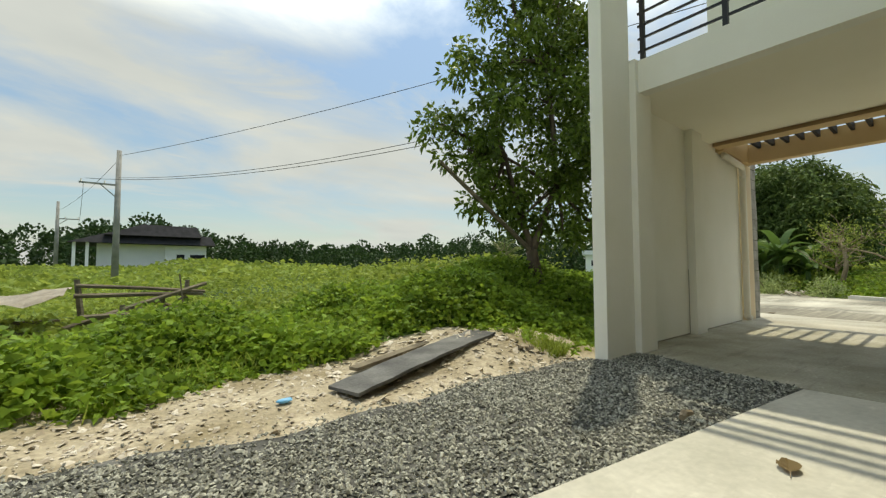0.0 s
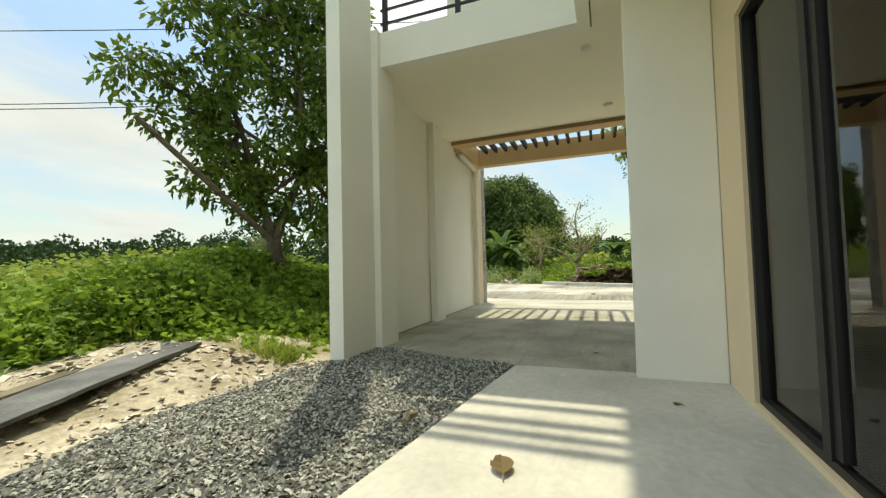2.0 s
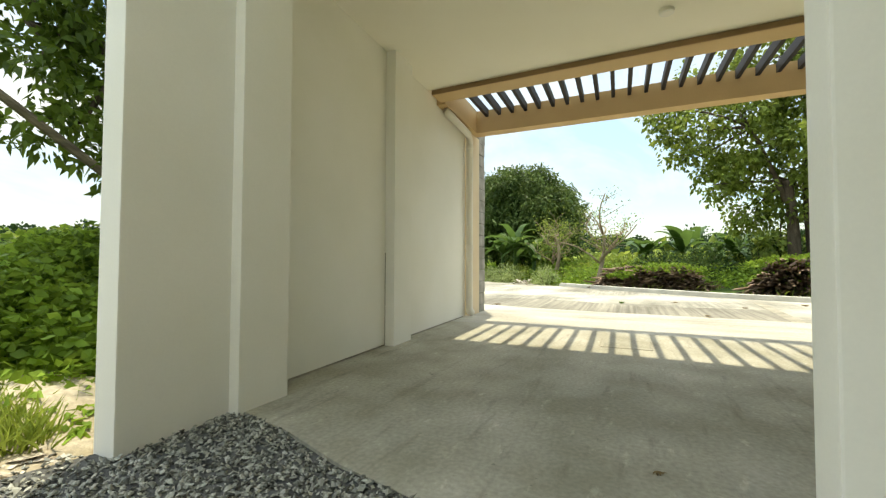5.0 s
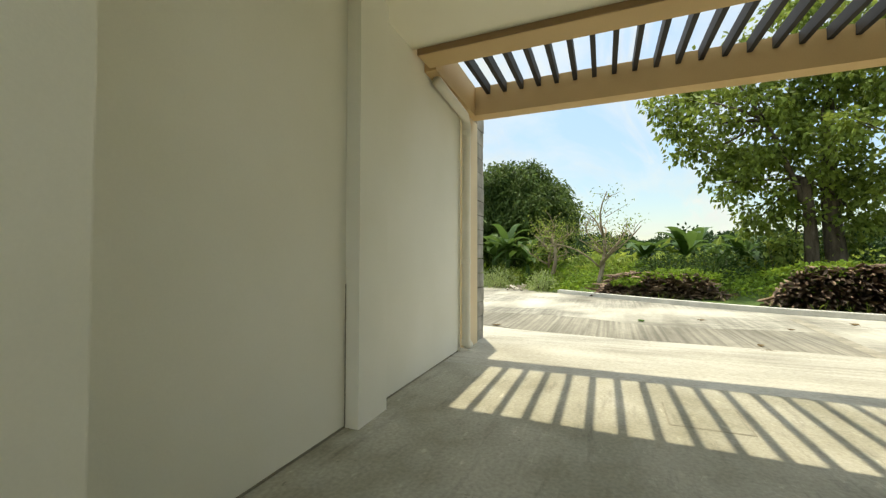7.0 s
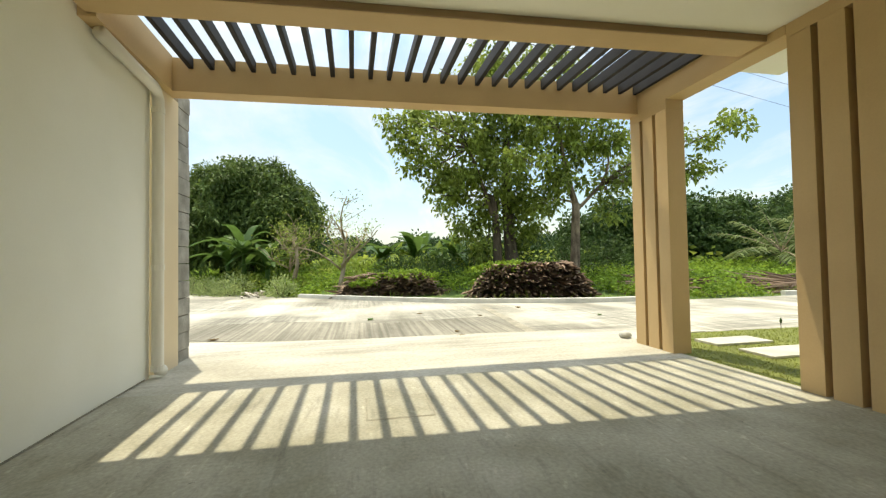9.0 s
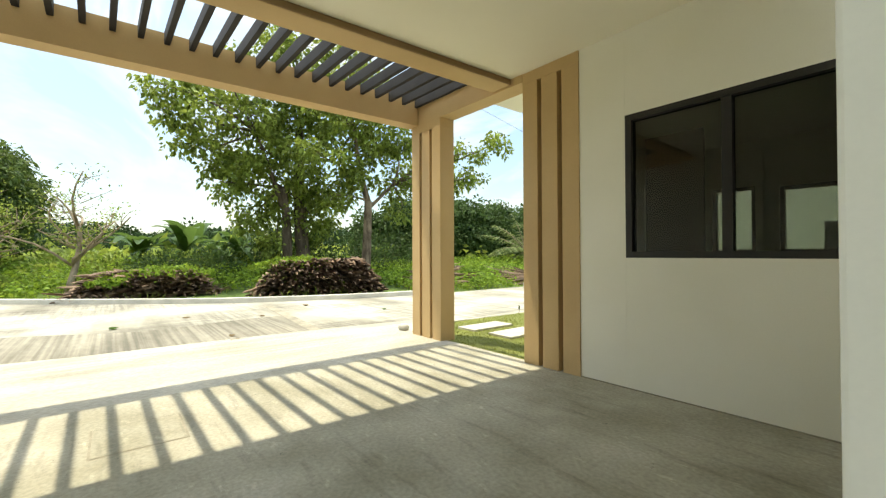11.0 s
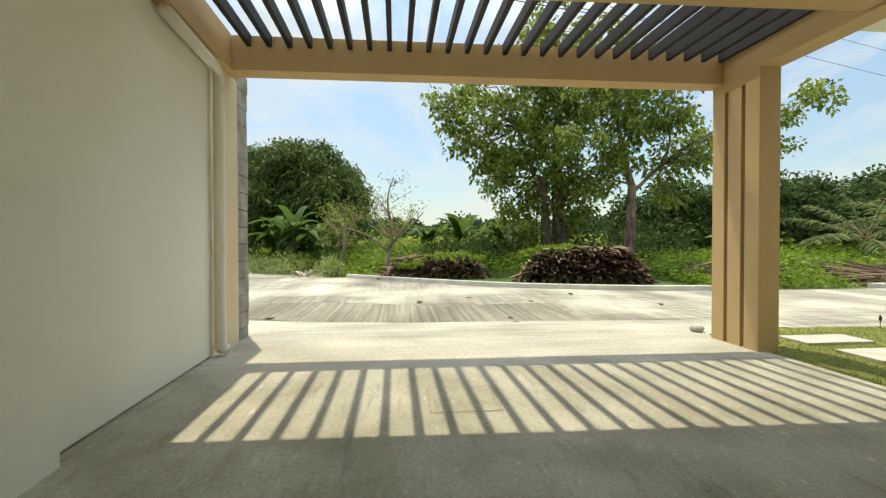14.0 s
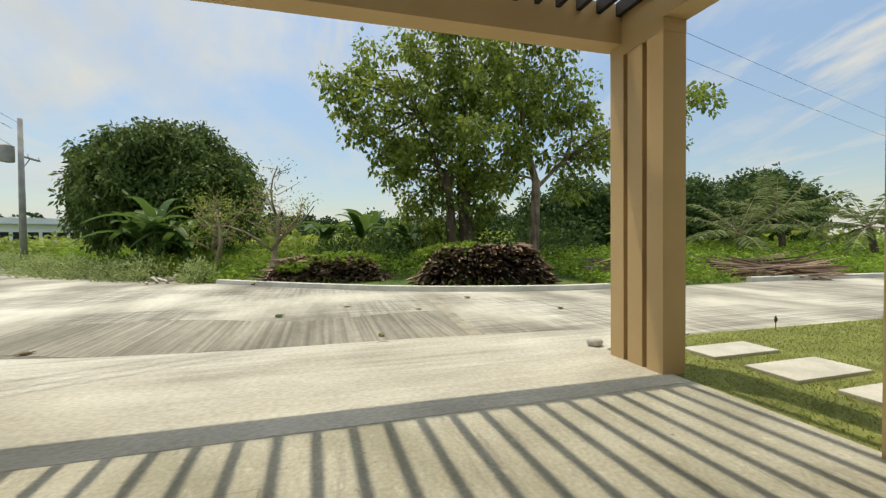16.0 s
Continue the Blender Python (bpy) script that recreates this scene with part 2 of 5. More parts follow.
M_DRIVE = brushed(surface("pale_driveway_concrete", (0.37, 0.35, 0.285), (0.50, 0.48, 0.405), 0.9, 1.1, 30, 0.25, c3=(0.55, 0.53, 0.46), fine_amt=0.38, stretch=(1.4, 0.7, 1)), 1.0, 0.25, (10.0, 0.4, 1.0), (0.40, 0.62))
M_ROAD = surface("road_concrete", (0.23, 0.215, 0.17), (0.47, 0.445, 0.365), 0.95, 0.55, 14, 0.3, stretch=(0.35, 1.0, 1.0), c3=(0.56, 0.535, 0.45), fine_amt=0.22, dist=0.02, spread=(0.36, 0.56))
M_ROAD = brushed(brushed(M_ROAD, 1.0, 0.42, (11.0, 0.5, 1.0), (0.36, 0.56)), 1.0, 0.40, (0.5, 13.0, 1.0), (0.44, 0.60))
M_JOINT = surface("dark_joint_concrete", (0.22, 0.20, 0.15), (0.34, 0.31, 0.24), 0.95, 3, 30, 0.3, fine_amt=0.3)
M_WALK = stained(surface("pale_walkway_concrete", (0.42, 0.41, 0.35), (0.53, 0.515, 0.445), 0.85, 1.6, 20, 0.15, c3=(0.58, 0.565, 0.49), fine_amt=0.18), 0.3)
M_ROADDARK = brushed(surface("rough_brushed_concrete", (0.20, 0.185, 0.145), (0.36, 0.335, 0.265), 0.95, 0.8, 16, 0.3, stretch=(0.4, 1, 1), fine_amt=0.25, dist=0.02), 1.0, 0.42, (0.22, 17.0, 1.0), (0.15, 0.4))
M_KERB = surface("kerb_concrete", (0.42, 0.41, 0.36), (0.55, 0.53, 0.47), 0.95, 2.0, 40, 0.3, fine_amt=0.2)
M_BLOCK = surface("raw_block_concrete", (0.22, 0.21, 0.18), (0.38, 0.36, 0.32), 0.95, 4.0, 60, 0.5, fine_amt=0.3)
M_BLACK = surface("black_aluminium", (0.007, 0.0065, 0.0065), (0.011, 0.010, 0.010), 0.5, 4, 60, 0.02, fine_amt=0.1)
M_PVC = surface("white_pvc", (0.74, 0.70, 0.60), (0.78, 0.74, 0.65), 0.4, 3, 50, 0.02, fine_amt=0.04)
M_INT = surface("room_paint", (0.72, 0.70, 0.61), (0.75, 0.73, 0.64), 0.7, 1.5, 60, 0.03, fine_amt=0.03)
M_INTFLOOR = surface("room_floor_tile", (0.40, 0.40, 0.38), (0.46, 0.46, 0.43), 0.3, 2.0, 40, 0.02, fine_amt=0.06)
M_GROUND = surface("weedy_soil", (0.05, 0.085, 0.022), (0.11, 0.17, 0.035), 1.0, 0.35, 8, 0.6, c3=(0.15, 0.20, 0.05), fine_amt=0.5, dist=0.05)
M_LAWNSOIL = surface("lawn_thatch", (0.11, 0.125, 0.035), (0.20, 0.22, 0.06), 1.0, 2.5, 40, 0.6, fine_amt=0.4)
M_DIRT = surface("pale_limestone_dirt", (0.24, 0.20, 0.125), (0.46, 0.405, 0.305), 1.0, 1.7, 24, 0.7, c3=(0.58, 0.53, 0.43), fine_amt=0.5, dist=0.02)
M_GRAVELBED = surface("gravel_bed", (0.06, 0.06, 0.055), (0.13, 0.13, 0.12), 1.0, 6, 60, 0.6, fine_amt=0.5)
M_STONE = varied("grey_gravel_stone", (0.06, 0.062, 0.05), (0.47, 0.47, 0.40), 0.85, 60, 0.3)
M_CHIP = varied("white_limestone_chip", (0.30, 0.25, 0.18), (0.62, 0.57, 0.48), 0.95, 40, 0.4)
M_BARK = surface("bark", (0.06, 0.045, 0.03), (0.15, 0.12, 0.085), 0.95, 6, 40, 0.8, fine_amt=0.4, stretch=(1, 1, 0.3))
M_PALEBARK = surface("pale_bark", (0.22, 0.17, 0.11), (0.34, 0.28, 0.20), 0.95, 4, 40, 0.6, fine_amt=0.3, stretch=(1, 1, 0.4))
M_TRUNK = surface("mottled_bark", (0.08, 0.06, 0.04), (0.24, 0.19, 0.13), 0.95, 5, 40, 0.7, fine_amt=0.4, stretch=(1, 1, 0.4))
M_LOG = varied("cut_log_wood", (0.075, 0.05, 0.036), (0.33, 0.23, 0.155), 0.95, 25, 0.5)
M_OLDWOOD = surface("grey_weathered_timber", (0.10, 0.085, 0.06), (0.20, 0.17, 0.12), 0.95, 5, 30, 0.4, fine_amt=0.3, stretch=(0.4, 0.4, 2))
M_BOARD = surface("dark_rubber_board", (0.07, 0.07, 0.068), (0.17, 0.17, 0.16), 0.75, 2.5, 40, 0.3, fine_amt=0.3)
M_SACK = surface("bleached_sheet", (0.42, 0.37, 0.30), (0.58, 0.53, 0.45), 0.9, 3, 30, 0.4, fine_amt=0.25)
M_POLE = surface("pole_concrete", (0.22, 0.22, 0.20), (0.33, 0.32, 0.30), 0.9, 2, 40, 0.2, fine_amt=0.15)
M_ROOF = surface("dark_roof_sheet", (0.018, 0.018, 0.020), (0.03, 0.03, 0.033), 0.95, 2, 30, 0.1)
M_SHED = surface("white_shed_sheet", (0.70, 0.72, 0.72), (0.78, 0.79, 0.79), 0.6, 1, 20, 0.05, fine_amt=0.05)
M_FARWALL = surface("far_house_paint", (0.82, 0.82, 0.79), (0.86, 0.86, 0.83), 0.8, 1, 20, 0.05, fine_amt=0.05)
M_DARKDOOR = surface("dark_brown_door", (0.02, 0.016, 0.013), (0.03, 0.024, 0.02), 0.5, 3, 40, 0.05)
M_STEP = surface("stepping_concrete", (0.40, 0.385, 0.33), (0.52, 0.50, 0.43), 0.9, 3, 40, 0.2, fine_amt=0.2)
M_LAMP = surface("lamp_white", (0.72, 0.70, 0.62), (0.75, 0.73, 0.65), 0.4, 3, 40, 0.02, fine_amt=0.02)
L_WEED = leafy("weed_leaf", (0.016, 0.046, 0.007), (0.25, 0.39, 0.05), 0.36)
L_GRASS = leafy("grass_blade", (0.055, 0.095, 0.015), (0.29, 0.37, 0.07), 0.33)
L_TREE = leafy("broad_leaf", (0.010, 0.026, 0.006), (0.28, 0.37, 0.075), 0.34, 0.5)
L_HOUSE = leafy("house_tree_leaf", (0.008, 0.022, 0.005), (0.17, 0.26, 0.045), 0.26, 0.4)
L_MANGO = leafy("mango_leaf", (0.010, 0.028, 0.008), (0.13, 0.195, 0.05), 0.22, 0.55)
L_DARK = leafy("dark_leaf", (0.010, 0.028, 0.010), (0.085, 0.145, 0.04), 0.25)
L_FAR = leafy("far_leaf", (0.014, 0.034, 0.012), (0.045, 0.085, 0.026), 0.15)
L_BANANA = leafy("banana_leaf", (0.018, 0.05, 0.012), (0.10, 0.18, 0.04), 0.35, 0.4)
L_PALM = leafy("palm_leaf", (0.03, 0.06, 0.02), (0.20, 0.25, 0.09), 0.35)
L_BUSH = leafy("bush_leaf", (0.06, 0.095, 0.035), (0.36, 0.44, 0.18), 0.35)
L_LAWN = leafy("lawn_blade", (0.12, 0.15, 0.03), (0.26, 0.29, 0.07), 0.3)
L_DRY = leafy("dry_leaf", (0.10, 0.07, 0.03), (0.24, 0.18, 0.09), 0.2)


def glass_mat(name, tint, ior):
    m, n, l, b = mat_base(name, 0.03)
    t = n.new("ShaderNodeBsdfTransparent"); t.inputs[0].default_value = (*tint, 1)
    g = n.new("ShaderNodeBsdfGlossy"); g.inputs["Roughness"].default_value = 0.02
    fr = n.new("ShaderNodeFresnel"); fr.inputs[0].default_value = ior
    x = n.new("ShaderNodeMixShader")
    l.new(fr.outputs[0], x.inputs[0]); l.new(t.outputs[0], x.inputs[1]); l.new(g.outputs[0], x.inputs[2])
    l.new(x.outputs[0], n["Material Output"].inputs["Surface"])
    return m


M_GLASS = glass_mat("tinted_glass", (0.60, 0.62, 0.57), 1.5)
M_DOORGLASS = glass_mat("door_glass", (0.86, 0.88, 0.83), 1.7)


# ---- mesh helpers ----
def box(bm, x0, x1, y0, y1, z0, z1):
    v = [bm.verts.new((x, y, z)) for z in (z0, z1) for x, y in ((x0, y0), (x1, y0), (x1, y1), (x0, y1))]
    for f in ((3, 2, 1, 0), (4, 5, 6, 7), (0, 1, 5, 4), (1, 2, 6, 5), (2, 3, 7, 6), (3, 0, 4, 7)):
        bm.faces.new([v[i] for i in f])
    return v


def prism(bm, pts, z0, z1):
    a = [bm.verts.new((x, y, z0)) for x, y in pts]
    b = [bm.verts.new((x, y, z1)) for x, y in pts]
    n = len(pts)
    bm.faces.new(a[::-1]); bm.faces.new(b)
    for i in range(n):
        bm.faces.new((a[i], a[(i + 1) % n], b[(i + 1) % n], b[i]))


def tube(bm, pts, radii, sides=8, cap=True):
    """A round, bent and tapered rod along pts."""
    rings = []
    for i, p in enumerate(pts):
        p = Vector(p)
        d = (Vector(pts[min(i + 1, len(pts) - 1)]) - Vector(pts[max(i - 1, 0)])).normalized()
        u = d.orthogonal().normalized() if not rings else (lastu - d * lastu.dot(d)).normalized()
        lastu = u
        w = d.cross(u)
        r = radii[i] if hasattr(radii, "__len__") else radii
        rings.append([bm.verts.new(p + (u * math.cos(a) + w * math.sin(a)) * r) for a in (2 * math.pi * k / sides for k in range(sides))])
    for a, b in zip(rings, rings[1:]):
        for k in range(sides):
            bm.faces.new((a[k], a[(k + 1) % sides], b[(k + 1) % sides], b[k]))
    if cap:
        bm.faces.new(rings[0][::-1]); bm.faces.new(rings[-1])


def mesh_of(name, bm, material, smooth=False):
    bmesh.ops.recalc_face_normals(bm, faces=bm.faces)
    me = bpy.data.meshes.new(name)
    bm.to_mesh(me); bm.free()
    me.materials.append(material)
    if smooth:
        for p in me.polygons:
            p.use_smooth = True
    return me


def part(name, bm, material, parent=None, label="", smooth=False, bevel=0.0):
    if bevel:
        bmesh.ops.bevel(bm, geom=list(bm.edges), offset=bevel, segments=2, affect="EDGES", profile=0.7)
    ob = new(name, mesh_of(name, bm, material, smooth))
    ob.parent = parent
    if label:
        ob["label"] = label
    return ob


def thing(name, label, category, kind="", group="", at=(0, 0, 0)):
    e = new(name)
    e.matrix_basis = Matrix.Translation(at)
    return tagged(e, label, category, group, kind)


def bx(name, dims, material, parent=None, label="", bevel=0.0):
    bm = bmesh.new(); box(bm, *dims)
    return part(name, bm, material, parent, label, bevel=bevel)


def solid(name, dims_list, material, label, category, kind="structure", bevel=0.0):
    """One joined mesh of boxes, a top-level piece of the setting."""
    bm = bmesh.new()
    for d in dims_list:
        box(bm, *d)
    return tagged(part(name, bm, material, bevel=bevel), label, category, kind=kind)


rng = np.random.default_rng(7)


def leaves(name, P, D, L, W, material, parent=None, bend=0.25, label=""):
    """Many small leaves in one mesh: P bases, D directions, lengths L, widths W. Each is a bent four-point blade."""
    n = len(P)
    D = D / np.linalg.norm(D, axis=1, keepdims=True)
    R = rng.normal(size=(n, 3))
    S = np.cross(D, R); S /= np.linalg.norm(S, axis=1, keepdims=True) + 1e-9
    N = np.cross(S, D)
    L, W = np.asarray(L).reshape(-1, 1) * np.ones((n, 1)), np.asarray(W).reshape(-1, 1) * np.ones((n, 1))
    mid = P + D * L * 0.45
    v = np.empty((n, 4, 3))
    v[:, 0], v[:, 1] = P, mid + S * W * 0.5 + N * L * bend * 0.3
    v[:, 2], v[:, 3] = P + D * L - np.array((0, 0, 1)) * L * bend * 0.6, mid - S * W * 0.5 + N * L * bend * 0.3
    me = bpy.data.meshes.new(name)
    idx = np.arange(n * 4).reshape(n, 4)
    faces = np.concatenate((idx[:, [0, 1, 3]], idx[:, [1, 2, 3]]), axis=1).reshape(-1, 3)
    me.from_pydata(v.reshape(-1, 3).tolist(), [], faces.tolist())
    me.materials.append(material)
    ob = new(name, me)
    ob.parent = parent
    if label:
        ob["label"] = label
    return ob


def unit(n):
    a = rng.normal(size=(n, 3))
    return a / np.linalg.norm(a, axis=1, keepdims=True)


# ---- ground ----
def smooth01(a, b, x):
    t = np.clip((x - a) / (b - a), 0, 1)
    return t * t * (3 - 2 * t)


def rubble_rise(x, y):
    """The rubble climbs towards the mound by the tree."""
    return 0.24 * smooth01(3.0, 5.1, x) * smooth01(5.55, 6.5, y)


def kerb_x(y):
    return np.interp(y, (-60, -16, -4.2, -1.8, 0.3, 2.2, 5.7, 19.5, 40), (18, 16.4, 16.35, 16.75, 17.5, 18.7, 21.6, 36, 52))


def height(x, y):
    """Height of the ground: a mound by the house tree, a rise far out, banks behind the kerb."""
    x, y = np.asarray(x, float), np.asarray(y, float)
    z = np.full(np.broadcast(x, y).shape, -0.10)
    z = z + 0.55 * rubble_rise(x, y) * (1 - smooth01(7.0, 8.4, y)) * (1 - smooth01(5.4, 7.0, x))
    z = z + 0.92 * smooth01(6.4, 8.4, y) * smooth01(3.2, 7.5, x) * (1 - smooth01(9.5, 12.5, x))
    z = z + 0.16 * smooth01(6.2, 8, y) * (1 - smooth01(3.2, 7.5, x))
    z = z + 1.15 * smooth01(34, 56, y) * (1 - smooth01(10, 20, x))
    z = z + 0.10 * np.sin(x * 0.7 + 1.3) * np.sin(y * 0.55) * smooth01(7, 9, y) * (1 - smooth01(9, 12, x))
    e = x - kerb_x(y)
    z = z + 0.14 * smooth01(0.1, 0.6, e) + 0.35 * smooth01(1.0, 9.0, e)
    return z - 0.06 * smooth01(11, 13, x)


gx = np.concatenate((-np.geomspace(900, 14, 16), np.arange(-12, 40, 0.6), np.geomspace(42, 1500, 18)))
gy = np.concatenate((-np.geomspace(900, 26, 14), np.arange(-24, 62, 0.7), np.geomspace(64, 1500, 16)))
GX, GY = np.meshgrid(gx, gy, indexing="ij")
GZ = height(GX, GY)
me = bpy.data.meshes.new("ground")
nx, ny = GX.shape
ii = np.arange(nx * ny).reshape(nx, ny)
me.from_pydata(np.stack((GX, GY, GZ), -1).reshape(-1, 3).tolist(), [], np.stack((ii[:-1, :-1], ii[1:, :-1], ii[1:, 1:], ii[:-1, 1:]), -1).reshape(-1, 4).tolist())
me.materials.append(M_GROUND)
for p in me.polygons:
    p.use_smooth = True
tagged(new("ground", me), "green weedy open ground around the house", "ground", kind="structure")

# carport slab and walkway
bm = bmesh.new()
prism(bm, [(5.96, 3.60), (5.96, -0.42), (10.44, -0.42), (10.44, 5.6), (6.44, 5.6), (6.40, 5.2), (6.30, 4.75), (6.11, 4.24)], -0.12, 0.0)
tagged(part("floor_carport", bm, M_SLAB), "grey trowelled concrete carport floor with stains", "floor", kind="structure")
bm = bmesh.new()
prism(bm, [(10.455, -0.42), (11.56, -0.42), (11.6, -0.62), (11.87, -1.2), (11.87, -1.9), (12.3, -1.9), (12.55, -0.36), (12.7, 1.5), (12.75, 3.5), (12.95, 5.0), (13.6, 7.6), (12.1, 7.6), (12.1, 5.9), (11.05, 5.9), (11.05, 5.6), (10.455, 5.6)], -0.12, -0.004)
tagged(part("floor_apron", bm, M_DRIVE), "pale concrete driveway apron in the sun", "floor", kind="structure")
bm = bmesh.new()
prism(bm, [(10.35, -0.42), (10.55, -0.42), (10.55, 5.6), (10.35, 5.6)], -0.14, -0.02)
tagged(part("floor_joint", bm, M_JOINT), "dark joint between carport floor and apron", "joint", kind="structure")
bm = bmesh.new()
prism(bm, [(-6, 2.0), (5.956, 2.0), (5.956, 3.597), (3.2, 3.86), (-6, 4.7)], -0.12, -0.002)
tagged(part("floor_walkway", bm, M_WALK), "pale concrete walkway slab beside the house", "floor", kind="structure")

# road and kerbs
bm = bmesh.new()
prism(bm, [(12.1, 0.60), (16.6, 0.22), (16.6, 0.40), (12.1, 0.78)], -0.1, -0.026)
tagged(part("road_joint", bm, M_JOINT), "dark filled joint strip across the road", "joint", kind="structure")
bm = bmesh.new()
prism(bm, [(12.36, -0.9), (11.86, -1.9), (11.2, -16), (9, -60), (18, -60), (16.4, -16), (16.35, -4.2), (16.75, -1.8), (17.5, 0.3), (18.7, 2.2), (21.6, 5.7), (36, 19.5), (52, 40), (40, 44), (22, 20), (15, 9.5), (12.56, 6.5)], -0.16, -0.03)
tagged(part("road", bm, M_ROAD), "pale brushed concrete road in front of the house", "road", kind="structure")

bm = bmesh.new()
ys = [6.9 - 0.4 * i for i in range(17)]
prism(bm, [(float(np.interp(y, (0.5, 3, 6.9), (12.25, 12.65, 13.6))) + 0.12 * math.sin(y * 2.3), y) for y in ys] + [(float(np.interp(y, (0.5, 3, 6.9), (14.6, 14.6, 15.6))) + 0.16 * math.sin(y * 1.7), y) for y in ys[::-1]], -0.1, -0.0265)
tagged(part("road_patch", bm, M_ROADDARK), "darker rough brushed patch of the concrete road", "road", kind="structure")


def kerb(name, pts, w=0.16, h=0.13):
    bm = bmesh.new()
    P = [Vector((x, y, 0)) for x, y in pts]
    L, R = [], []
    for i, p in enumerate(P):
        d = (P[min(i + 1, len(P) - 1)] - P[max(i - 1, 0)]).normalized()
        nrm = Vector((-d.y, d.x, 0))
        L.append(p); R.append(p - nrm * w)
    rows = []
    for l, r in zip(L, R):
        rows.append([bm.verts.new((q.x, q.y, z)) for q, z in ((l, -0.10), (l + (r - l) * 0.08, h - 0.03 - 0.01), (l + (r - l) * 0.2, h - 0.03), (r, h - 0.03), (r, -0.10))])
    for a, b in zip(rows, rows[1:]):
        for k in range(4):
            bm.faces.new((a[k], a[k + 1], b[k + 1], b[k]))
    bm.faces.new(rows[0]); bm.faces.new(rows[-1])
    return tagged(part(name, bm, M_KERB), "low grey concrete kerb along the road edge", "kerb", kind="structure")


kerb("kerb_1", [(16.35, -4.3), (16.45, -3), (16.75, -1.8), (17.1, -0.7), (17.5, 0.3), (18.0, 1.2), (18.7, 2.2), (19.6, 3.4), (20.6, 4.6), (21.5, 5.6)])
kerb("kerb_2", [(15.6, -30), (16.0, -14), (16.45, -9.0)])

# ---- house shell ----
CEIL, BEAM = 3.21, 3.12


def wall_y(x):
    """The side wall stands a little askew to the other walls."""
    return 5.44 + (x - 7.77) * 0.0395


def askew(name, pieces, material, label, category):
    """A piece of the setting made of upright prisms on four-cornered plans."""
    bm = bmesh.new()
    for pts, z0, z1 in pieces:
        prism(bm, pts, z0, z1)
    return tagged(part(name, bm, material), label, category, kind="structure")


askew("wall_left", [([(6.72, wall_y(6.72)), (11.1, wall_y(11.1)), (11.1, wall_y(11.1) + 0.2), (6.72, wall_y(6.72) + 0.2)], -0.1, 3.6)], M_WHITE, "smooth white painted carport side wall", "wall")
pier = solid("wall_pier", [(5.745, 6.36, 5.24, 5.405, -0.12, 8.06)], M_WHITE, "tall white painted corner pier", "pier", bevel=0.008)
solid("pilaster_1", [(6.35, 6.738, 5.16, 5.60, -0.1, 3.60)], M_WHITE, "white painted wall pilaster", "pilaster", bevel=0.008)
askew("pilaster_2", [([(8.436, 5.352), (8.86, 5.375), (8.86, 5.49), (8.436, 5.475)], -0.1, CEIL)], M_WHITE, "shallow white painted wall pilaster", "pilaster")
askew("ceiling", [([(6.59, -0.35), (9.37, -0.35), (9.57, 5.52), (6.59, 5.40)], CEIL, CEIL + 0.12), ([(2.4, 2.06), (6.589, 2.06), (6.589, 2.87), (2.4, 2.87)], CEIL, CEIL + 0.12)], M_CEIL, "flat cream painted carport ceiling", "ceiling")
solid("balcony_fascia", [(6.42, 6.588, 3.001, 5.159, CEIL - 0.025, 3.59), (2.4, 6.588, 2.88, 3.0, CEIL - 0.025, 3.59)], M_WHITE, "white painted balcony edge beam", "beam")
solid("upper_floor", [(6.60, 9.36, -0.5, 5.36, CEIL + 0.13, 3.58), (2.4, 6.588, 1.9, 2.87, CEIL + 0.13, 3.58)], M_WHITE, "white painted upper floor slab", "slab")

# pergola beams
askew("beam_inner", [([(9.375, -0.328), (9.655, -0.328), (9.855, 5.46), (9.575, 5.46)], 3.145, 3.42)], M_TAN, "tan painted beam carrying the pergola slats", "beam")
# inner face of the tan beam, with its shade painted on
askew("beam_inner_face", [([(9.360, -0.328), (9.373, -0.328), (9.573, 5.46), (9.560, 5.46)], 3.149, CEIL - 0.002)], M_TANSHADE, "inner face of the tan pergola beam, its shade painted brown", "trim")
askew("beam_outer", [([(11.205, -0.328), (11.43, -0.328), (11.52, 5.44), (11.295, 5.44)], BEAM, 3.50)], M_TAN, "tan painted front pergola beam", "beam")
askew("beam_left", [([(9.86, 5.39), (11.52, 5.442), (11.52, 5.62), (9.86, 5.62)], BEAM, 3.51)], M_TAN, "tan painted pergola side beam against the wall", "beam")
solid("beam_right", [(9.195, 11.43, -0.585, -0.33, BEAM, 3.51)], M_TAN, "tan painted pergola side beam over the columns", "beam", bevel=0.006)
solid("post_left", [(11.24, 11.66, 5.515, 5.72, -0.08, BEAM - 0.002)], M_TANWALL, "cream and tan painted post at the wall end", "post", bevel=0.006)

pergola = thing("pergola_slats", "dark brown painted timber slats spanning the pergola beams", "pergola", at=(10.46, 2.5, 3.40))
slat_me = None
for i in range(26):
    bm = bmesh.new()
    if slat_me is None:
        box(bm, -0.86, 0.80, -0.026, 0.026, -0.02, 0.11)
        bmesh.ops.bevel(bm, geom=list(bm.edges), offset=0.004, segments=1, affect="EDGES")
        slat_me = mesh_of("slat", bm, M_SLAT)
    else:
        bm.free()
    s = new("slat", slat_me)
    s.parent = pergola
    s.location = (0.16 - i * 0.006, (5.23 - i * 0.2215) - 2.5, 0.0)
    s.rotation_euler = (0, 0, 0.02)


